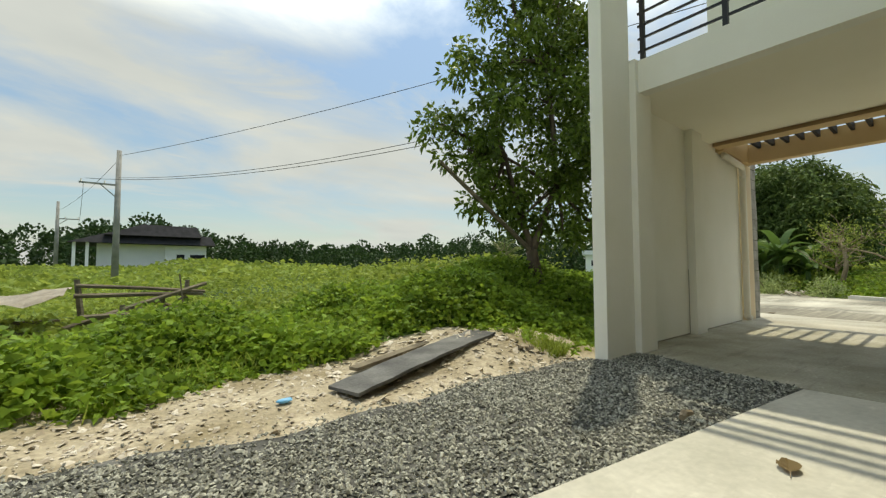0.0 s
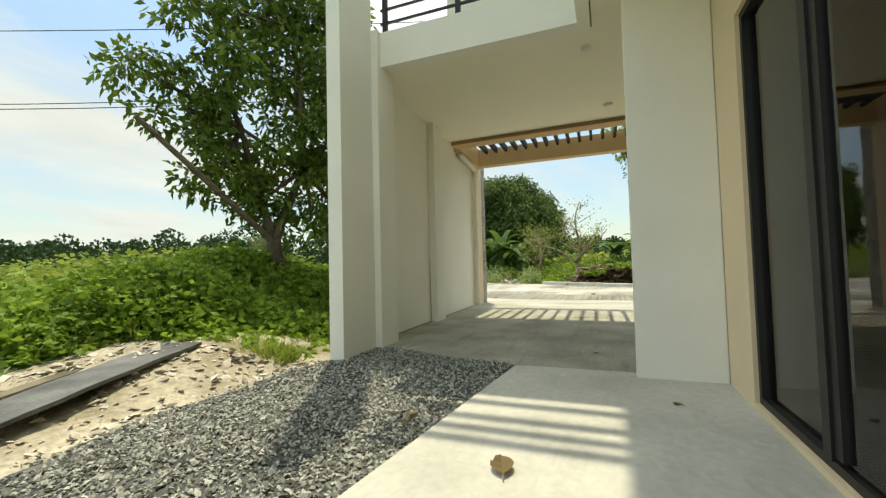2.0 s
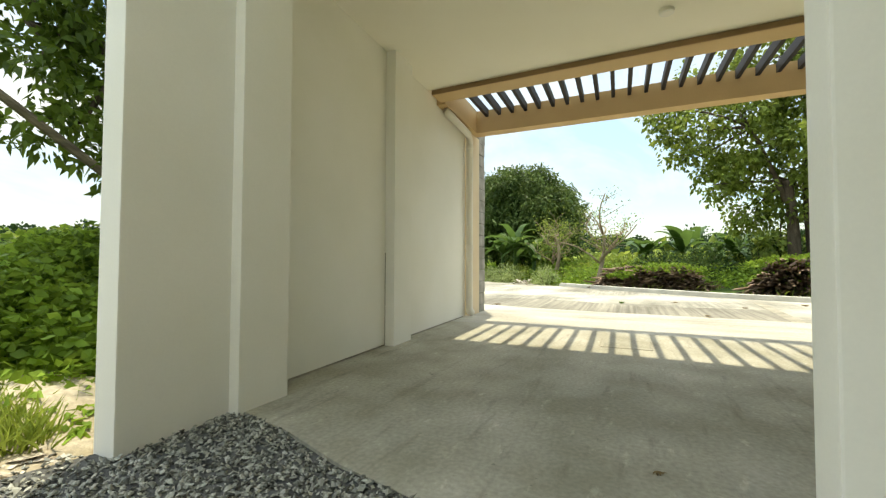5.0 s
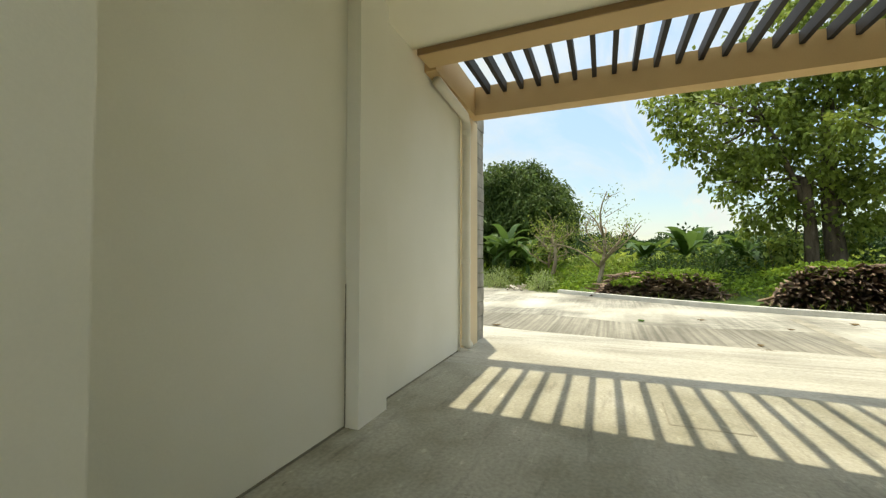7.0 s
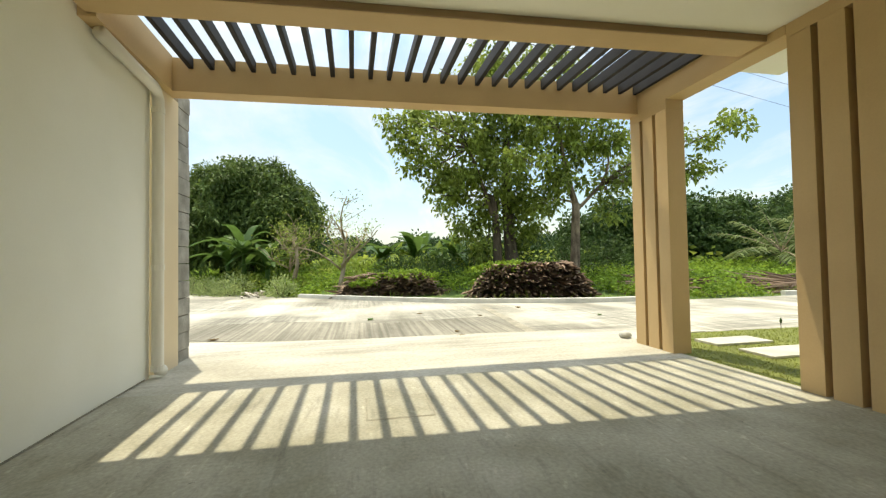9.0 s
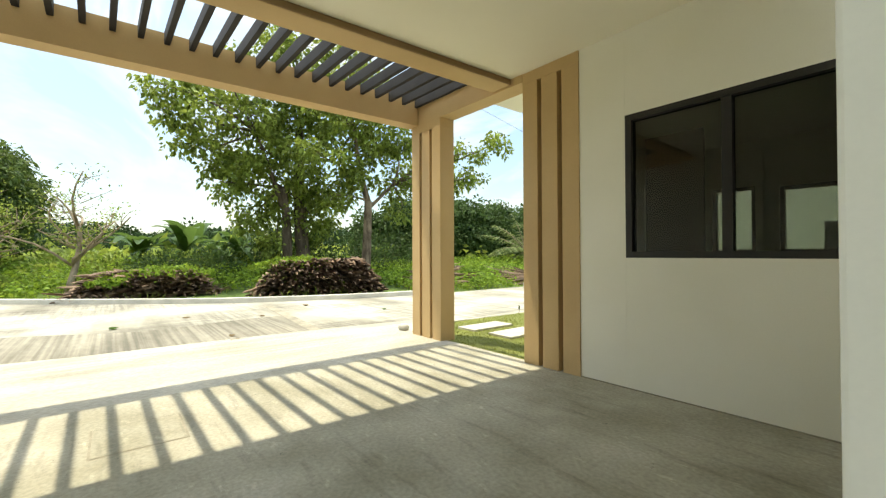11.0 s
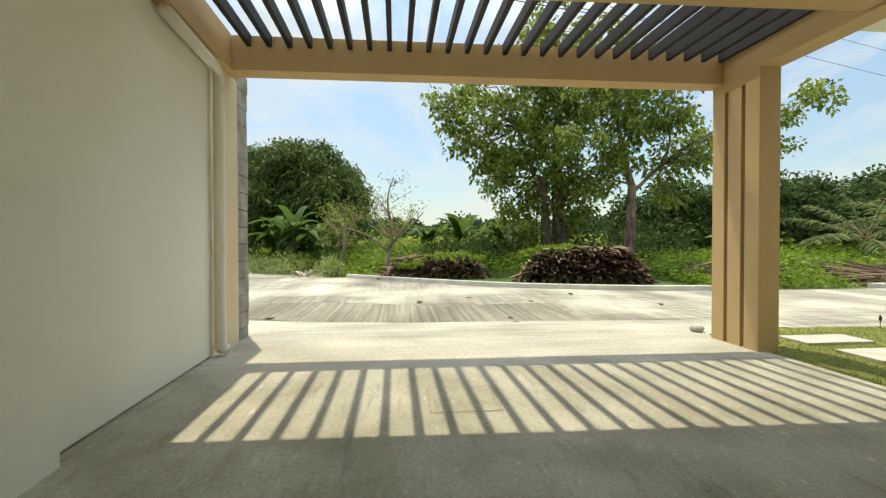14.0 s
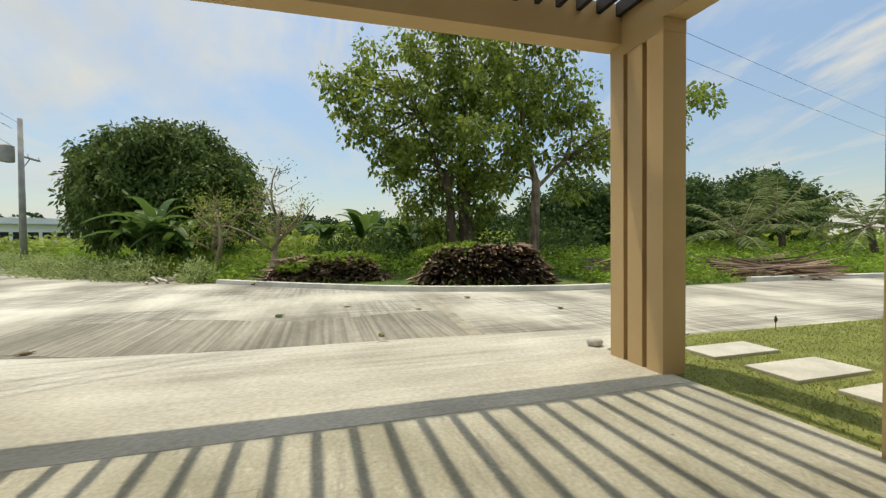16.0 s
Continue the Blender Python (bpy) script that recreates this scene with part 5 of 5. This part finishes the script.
def banana(x, y, h, nl, size, seed, label="banana plant with broad arching green leaves"):
    random.seed(seed)
    t = thing("banana_plant", label, "banana plant", group="banana plants", at=(x, y, KZ(x, y) - 0.05))
    bm = bmesh.new(); tube(bm, [(0, 0, 0), (0.03, 0, h * 0.5), (0, 0.03, h)], [0.12, 0.10, 0.06], 8)
    part("stem", bm, L_BANANA, t, smooth=True)
    for k in range(nl):
        a, e = k * 2.4 + random.uniform(-0.3, 0.3), random.uniform(0.55, 1.4)
        L, W = size * random.uniform(0.7, 1.1), size * 0.115
        bm = bmesh.new()
        rows = []
        for i in range(9):
            u = i / 8
            rad = L * u * math.cos(e) + 0.25 * L * u * u
            z = h + L * u * math.sin(e) - 0.8 * L * u ** 2.3 * (1.2 - 0.5 * e)
            w = W * (0.12 if i == 0 else math.sin(math.pi * (0.12 + 0.86 * u)) ** 0.6) * random.uniform(0.85, 1.05)
            c, s = math.cos(a), math.sin(a)
            rows.append([bm.verts.new((rad * c - q * w * s, rad * s + q * w * c, z + abs(q) * w * 0.35)) for q in (-1, 0, 1)])
        for p, q in zip(rows, rows[1:]):
            for j in range(2):
                bm.faces.new((p[j], p[j + 1], q[j + 1], q[j]))
        part("leaf", bm, L_BANANA, t, smooth=True)


for k, (x, y, h, s) in enumerate(((25.2, 8.3, 1.2, 1.7), (25.9, 7.5, 1.0, 1.5), (24.9, 7.3, 0.7, 1.2), (26.1, 9.2, 1.0, 1.6), (26.7, 0.8, 1.3, 2.2), (25.4, -1.0, 1.2, 2.0), (27.0, 2.3, 1.2, 2.2), (25.0, -0.2, 0.7, 1.6), (26.2, -2.2, 1.3, 2.0), (28.5, 0.2, 1.4, 2.3))):
    banana(x, y, h * (1.4 if k < 4 else 0.8), 11, s * (1.25 if k < 4 else 1.0), 20 + k)
for k, (x, y, r, h) in enumerate(((25.6, 0.4, 1.0, 1.0), (26.0, 1.6, 1.1, 1.1), (24.9, -0.9, 0.9, 0.9), (26.6, -0.9, 1.2, 1.3), (24.4, 7.9, 0.8, 0.8), (25.1, 6.7, 0.8, 0.9), (25.8, 8.6, 0.9, 1.0), (24.2, 5.9, 0.6, 0.6), (23.4, 3.4, 0.9, 0.7), (26.8, 3.4, 1.2, 1.0), (27.5, 4.8, 1.2, 1.0))):
    bush("shrub", x, y, r, h, 0.2, L_TREE, "leafy green shrub among the banana plants", 700)

for x, y, r, h in ((24.3, -1.7, 1.3, 2.0), (24.0, -3.6, 1.3, 2.2), (23.6, 0.4, 1.1, 1.4), (23.2, -5.6, 1.4, 1.9), (24.6, 1.8, 1.1, 1.2), (24.0, -7.4, 1.6, 2.0), (25.4, -3.2, 1.7, 2.9)):
    bush("shrub", x, y, r, h, 0.17, L_DARK, "dark leafy undergrowth beneath the tall trees", 1500)

# rounded mango tree
MANGO_LUMPS = []
for k in range(44):
    a, e = 2.39996 * k, math.asin(-0.35 + 1.3 * (k + 0.5) / 44)
    q = 0.85 + 0.12 * math.sin(k * 1.7)
    MANGO_LUMPS.append((3.7 * q * math.cos(a) * math.cos(e), 3.5 * q * math.sin(a) * math.cos(e), 3.4 + 3.0 * q * math.sin(e), 0.95 + 0.25 * math.sin(k * 2.9), 0.95 + 0.25 * math.cos(k * 3.7), 0.75))
MZ = KZ(31.6, 9.6)
tree("mango_tree", (31.6, 9.6, MZ), [((0, 0, 0), (0, 0, 2.2), 0.35, 0.25)],
     [(0, 0, 3.7, 3.7, 3.9, 2.9), (-0.5, 2.3, 2.8, 1.9, 1.9, 1.9), (-0.5, -2.3, 2.9, 1.9, 1.8, 1.9), (-0.3, 0.3, 5.0, 2.4, 2.5, 1.7), (-1.4, 0.5, 2.3, 2.2, 2.4, 1.7), (-0.8, 1.8, 4.4, 1.5, 1.5, 1.2), (-0.8, -1.7, 4.5, 1.5, 1.5, 1.2)] + MANGO_LUMPS,
     20, 95, 0.50, 0.25, L_MANGO, M_BARK, "large round dark green mango tree", width=0.42, droop=0.5)
tree("dark_tree", (27.2, -10.5, KZ(27.2, -10.5)), [((0, 0, 0), (0, 0, 2.0), 0.2, 0.12)], [(0, 0, 1.6, 2.2, 2.2, 1.4), (0.2, -1.8, 2.3, 1.8, 1.6, 1.2), (0, 1.8, 1.4, 1.8, 1.7, 1.1), (0, -0.4, 3.2, 1.6, 1.6, 0.9), (0, 2.0, 2.4, 1.3, 1.3, 0.8), (-0.8, 0.4, 0.9, 1.6, 1.8, 0.8)], 60, 28, 0.5, 0.3, L_DARK, M_BARK, "dark layered green tree behind the road", droop=0.1)
tree("dark_tree", (28.3, -16.5, KZ(28.3, -16.5)), [((0, 0, 0), (0, 0, 2.2), 0.22, 0.12)], [(0, 0, 1.7, 2.4, 2.6, 1.5), (0.4, 2.2, 2.4, 2.0, 1.8, 1.3), (0, -2.2, 2.6, 2.0, 1.9, 1.4), (0, 0.3, 3.6, 1.9, 2.0, 1.0), (0.4, -3.6, 3.6, 1.3, 1.4, 1.2), (-0.6, 3.8, 1.6, 1.8, 1.8, 1.2), (-0.6, -4.4, 1.8, 1.8, 2.0, 1.3)], 60, 28, 0.5, 0.3, L_DARK, M_BARK, "dark green spreading tree behind the road", droop=0.1)
tree("dark_tree", (28.5, -25.5, KZ(28.5, -25.5)), [((0, 0, 0), (0, 0, 2.4), 0.22, 0.12)], [(0, 0, 2.2, 2.6, 3.2, 1.8), (0, 2.8, 2.6, 2.2, 2.2, 1.6), (0, -2.8, 2.8, 2.4, 2.4, 1.7), (0, 0, 4.2, 1.8, 2.4, 1.0), (0, 5.0, 1.9, 2.0, 2.2, 1.6)], 60, 28, 0.55, 0.32, L_DARK, M_BARK, "dark green trees behind the palms", droop=0.1)
palm((22.4, -16.4, KZ(22.4, -16.4)), 1.1, 14, 3.3, "young coconut palm with long arching fronds")
palm((22.9, -19.6, KZ(22.9, -19.6)), 2.1, 14, 3.0, "coconut palm with feathery fronds")
palm((19.8, -20.6, KZ(19.8, -20.6)), 1.6, 14, 2.7, "coconut palm with feathery fronds")

# the two large trees behind the log stack
tree("large_tree", (23.2, -2.6, KZ(23.2, -2.6)), [((0, 0.3, 0), (-0.2, 0.5, 3.6), 0.22, 0.14), ((0.1, -0.5, 0), (0.2, -0.3, 6.2), 0.32, 0.16), ((-0.1, 0.5, 2.8), (-0.4, 1.6, 5.6), 0.10, 0.06)],
     [(-0.6, 3.5, 5.6, 1.4, 1.3, 0.9), (-0.3, 2.4, 7.2, 1.6, 1.6, 1.1), (0, 0.6, 8.2, 1.9, 1.9, 1.2), (0, 0.0, 9.7, 1.7, 1.7, 1.0), (-0.3, 2.7, 3.6, 1.0, 0.9, 0.8), (0.2, 1.0, 5.0, 1.6, 1.5, 1.1), (0.2, 0.4, 3.0, 1.2, 1.2, 0.9), (0, -1.4, 7.6, 1.6, 1.6, 1.2), (-0.2, 1.7, 6.2, 1.3, 1.3, 0.9), (0.4, -0.8, 5.8, 1.4, 1.4, 1.0), (0.3, -1.0, 2.2, 1.3, 1.2, 0.8), (-0.6, 4.6, 6.6, 0.8, 0.9, 0.5), (0.2, 1.6, 2.4, 0.9, 0.9, 0.7), (0.3, 0.6, 1.6, 1.0, 1.0, 0.6), (0.2, -1.2, 3.6, 1.2, 1.2, 0.8), (0.2, 0.2, 6.8, 1.3, 1.3, 0.9), (-0.2, 3.4, 4.6, 0.9, 0.8, 0.5), (0.1, 2.2, 4.3, 1.1, 1.0, 0.7), (0.2, -0.3, 4.4, 1.2, 1.2, 0.8), (0.1, 0.9, 3.9, 1.1, 1.1, 0.7)],
     12, 60, 0.44, 0.20, L_TREE, M_BARK, "tall leafy tree with dark trunks behind the log stack", width=0.62, droop=0.4)
tree("large_tree", (20.9, -4.7, KZ(20.9, -4.7)), [((0, 0.1, 0), (0.1, -0.1, 3.2), 0.21, 0.15), ((0.1, -0.1, 3.1), (0.1, 0.5, 6.0), 0.14, 0.06), ((0.1, -0.1, 2.9), (0.2, -1.3, 4.0), 0.08, 0.05)],
     [(0, 0.9, 6.2, 1.4, 1.4, 1.0), (0, -0.3, 7.2, 1.5, 1.5, 1.0), (0.2, -1.5, 5.6, 1.3, 1.3, 0.9), (0, 1.6, 4.6, 1.2, 1.2, 0.8), (0.3, -2.4, 4.6, 1.0, 1.1, 0.7), (0.2, -1.8, 3.2, 0.7, 0.8, 0.6), (0, 0.8, 8.2, 1.2, 1.2, 0.8), (0.4, -3.9, 5.2, 0.8, 1.0, 0.4), (0.4, -4.6, 4.4, 0.6, 0.8, 0.3), (0, 0.4, 5.0, 1.0, 1.0, 0.7), (0.2, -1.0, 6.6, 1.1, 1.1, 0.7), (0.3, -1.4, 4.2, 0.9, 0.9, 0.6), (-0.9, -4.9, 5.7, 0.8, 1.0, 0.35), (-1.3, -6.0, 6.2, 0.6, 0.8, 0.3), (-0.9, -4.7, 4.5, 0.6, 0.8, 0.3), (-0.2, 0.2, 3.8, 0.9, 1.0, 0.6), (0.5, 1.2, 3.4, 0.9, 0.9, 0.6), (0.3, -0.6, 5.7, 1.1, 1.2, 0.8)],
     12, 58, 0.42, 0.19, L_TREE, M_TRUNK, "tall leafy tree with a pale trunk by the log stack", width=0.62, droop=0.4)
# nearly bare trees
for nm, x, y, hgt, sp, lab, nlf in (("bare_tree", 23.3, 4.3, 2.2, 1.9, "nearly leafless grey spreading tree", 800), ("small_tree", 24.2, 6.4, 2.3, 1.2, "thin sparse small tree beside the banana plants", 1300)):
    t = thing(nm, lab, "tree", at=(x, y, KZ(x, y) - 0.03))
    bm = bmesh.new()
    top = Vector((0.1, -0.25, hgt))
    limb(bm, (0, 0, 0), top, 0.10, 0.05, 0.18, 6, 8)
    part("trunk", bm, M_PALEBARK, t, smooth=True)
    bm = bmesh.new()
    ends = []
    random.seed(5 + nlf)
    for i in range(11):
        a, u = i * 2.4, random.uniform(0.35, 1.0)
        s0 = top * u
        rr = sp * random.uniform(0.5, 1.0) * (1.15 - 0.4 * u)
        e = s0 + Vector((rr * math.cos(a), rr * math.sin(a), random.uniform(0.25, 0.95) * sp))
        limb(bm, s0, e, 0.045, 0.018, 0.22, 4, 6)
        for j in range(8):
            st = s0.lerp(e, random.uniform(0.35, 1.0))
            f = st + Vector((random.gauss(0, 0.28), random.gauss(0, 0.32), random.uniform(-0.1, 0.5)))
            limb(bm, st, f, 0.016, 0.006, 0.15, 3, 4)
            ends.append(f)
    part("branchwork", bm, M_PALEBARK, t, smooth=True)
    E = np.array([tuple(q) for q in ends])
    kk = rng.integers(0, len(E), nlf)
    leaves("foliage", E[kk] + rng.normal(0, 0.16, (nlf, 3)), unit(nlf), rng.uniform(0.06, 0.15, nlf), rng.uniform(0.03, 0.07, nlf), L_TREE, t)

# distant woods
a = np.radians(rng.uniform(-52, 112, 480))
d = rng.uniform(95, 165, 480)
wx, wy = 5 + d * np.cos(a), 3 + d * np.sin(a)
hz = height(wx, wy)
tops = rng.uniform(3.6, 6.0, 480) + 2.0 * np.clip(np.sin(a * 9), 0, 1) + np.where(a > 0.6, 2.6, 0) + np.where(np.abs(a + 0.25) < 0.5, (d - 95) * 0.05, 0)
per = 420
k = np.repeat(np.arange(480), per)
o = unit(len(k)); o[:, 2] = np.abs(o[:, 2])
P = np.stack((wx[k], wy[k], hz[k] + 0.3), -1) + o * np.stack((4.2 + 0 * tops[k], 4.2 + 0 * tops[k], tops[k]), -1) * rng.uniform(0.82, 1.03, (len(k), 1))
tagged(leaves("far_woods", P, o + 0.6 * unit(len(k)), rng.uniform(0.5, 1.0, len(k)), rng.uniform(0.45, 0.85, len(k)), L_FAR), "distant line of dark green woods", "woods", kind="stuff")
a = np.radians(rng.uniform(-40, 22, 150)); d = rng.uniform(44, 75, 150)
wx, wy = 8 + d * np.cos(a), 2 + d * np.sin(a)
tops = rng.uniform(2.0, 4.2, 150)
k = np.repeat(np.arange(150), 220)
o = unit(len(k)); o[:, 2] = np.abs(o[:, 2])
P = np.stack((wx[k], wy[k], height(wx, wy)[k] + 0.2), -1) + o * np.stack((2.0 + 0 * tops[k], 2.0 + 0 * tops[k], tops[k]), -1) * rng.uniform(0.6, 1.05, (len(k), 1))
tagged(leaves("shrub_belt", P, o + 0.6 * unit(len(k)), rng.uniform(0.22, 0.5, len(k)), rng.uniform(0.14, 0.3, len(k)), L_FAR), "belt of green shrubs beyond the banana plants", "woods", kind="stuff")

# ---- lawn with stepping stones ----
bm = bmesh.new()
prism(bm, [(9.20, -0.44), (11.57, -0.44), (11.85, -1.2), (11.85, -2.0), (11.75, -8), (9.26, -8), (9.26, -4.8), (9.26, -0.605), (9.20, -0.605)], -0.12, -0.015)
tagged(part("lawn_soil", bm, M_LAWNSOIL), "soil bed of the small front lawn", "lawn", kind="structure")
n = 26000
lx, ly = rng.uniform(9.22, 12.1, n), rng.uniform(-7, -0.43, n)
STONES = [(11.10, -1.62, 0.40, 0.88, -0.1), (10.39, -1.66, 0.46, 0.92, -0.05), (9.70, -1.72, 0.46, 0.92, 0.0)]
k = (lx < np.interp(ly, (-8, -2, -1.2, -0.6), (11.7, 11.8, 11.8, 11.55))) & ~((ly < -0.6) & (lx < 9.27)) & ~((ly > -0.6) & (lx > 10.64) & (lx < 11.39))
for sx, sy, a, b, r in STONES:
    k &= ~((np.abs(lx - sx) < a / 2) & (np.abs(ly - sy) < b / 2))
lx, ly = lx[k], ly[k]
blades("lawn_grass", lx, ly, rng.uniform(0.02, 0.055, len(lx)), 0.007, L_LAWN, "short yellow-green lawn grass", lean=0.6, Z=np.full(len(lx), -0.018))
for sx, sy, a, b, r in STONES:
    t = tagged(bx("stepping_stone", (-a / 2, a / 2, -b / 2, b / 2, -0.03, 0.03), M_STEP, bevel=0.01), "flat pale square concrete stepping stone in the lawn", "paving", group="stepping stones")
    t.location = (sx, sy, -0.012)
spk = thing("seedling", "small dark seedling on a thin stem at the lawn edge", "plant", at=(11.69, -3.13, -0.02))
bm = bmesh.new(); tube(bm, [(0, 0, 0), (0, 0.005, 0.12)], 0.005, 5)
part("stem", bm, M_BARK, spk)
P = np.stack((rng.normal(0, 0.008, 14), rng.normal(0, 0.008, 14), rng.uniform(0.08, 0.14, 14)), -1)
leaves("foliage", P, unit(14) * 0.3 + np.array((0, 0, 1.0)), 0.08, 0.025, L_DARK, spk)
pip = thing("round_stone", "rounded pale stone at the column foot", "stone", at=(11.72, -0.40, -0.008))
bm = bmesh.new(); bmesh.ops.create_icosphere(bm, subdivisions=2, radius=0.09)
for v in bm.verts:
    v.co.z *= 0.7; v.co *= 1 + 0.12 * noise.noise(v.co * 12)
    v.co.z += 0.05
part("rock", bm, M_KERB, pip, smooth=True)

# dirt lines where the walls meet the floor, and the cover set in the carport floor
askew("joint_left", [([(a, wall_y(a) - 0.007), (b, wall_y(b) - 0.007), (b, wall_y(b) - 0.001), (a, wall_y(a) - 0.001)], 0.001, 0.014) for a, b in ((6.75, 8.43), (8.87, 11.0))], M_JOINT, "dark dirt line along the wall foot", "joint")
solid("joint_pilaster", [(8.431, 8.4355, wall_y(8.43) - 0.007, wall_y(8.43) - 0.002, 0.015, 1.0)], M_JOINT, "thin dark crack where the pilaster meets the wall", "joint")
solid("joint_right", [(6.3, 8.479, RW + 0.001, RW + 0.006, 0.001, 0.011)], M_JOINT, "dark dirt line along the wall foot", "joint")
for ox, oy, lx, ly in ((9.62, 3.1, 0.5, 0.5),):
    cov = thing("floor_cover", "square concrete cover set flush in the floor", "cover", at=(ox, oy, 0.0))
    bx("lid", (-lx / 2, lx / 2, -ly / 2, ly / 2, -0.05, 0.004), M_SLAB, cov, bevel=0.003)
    bx("rim", (-lx / 2 - 0.012, lx / 2 + 0.012, -ly / 2 - 0.012, ly / 2 + 0.012, -0.06, 0.0015), M_JOINT, cov, "dark gap around the lid")
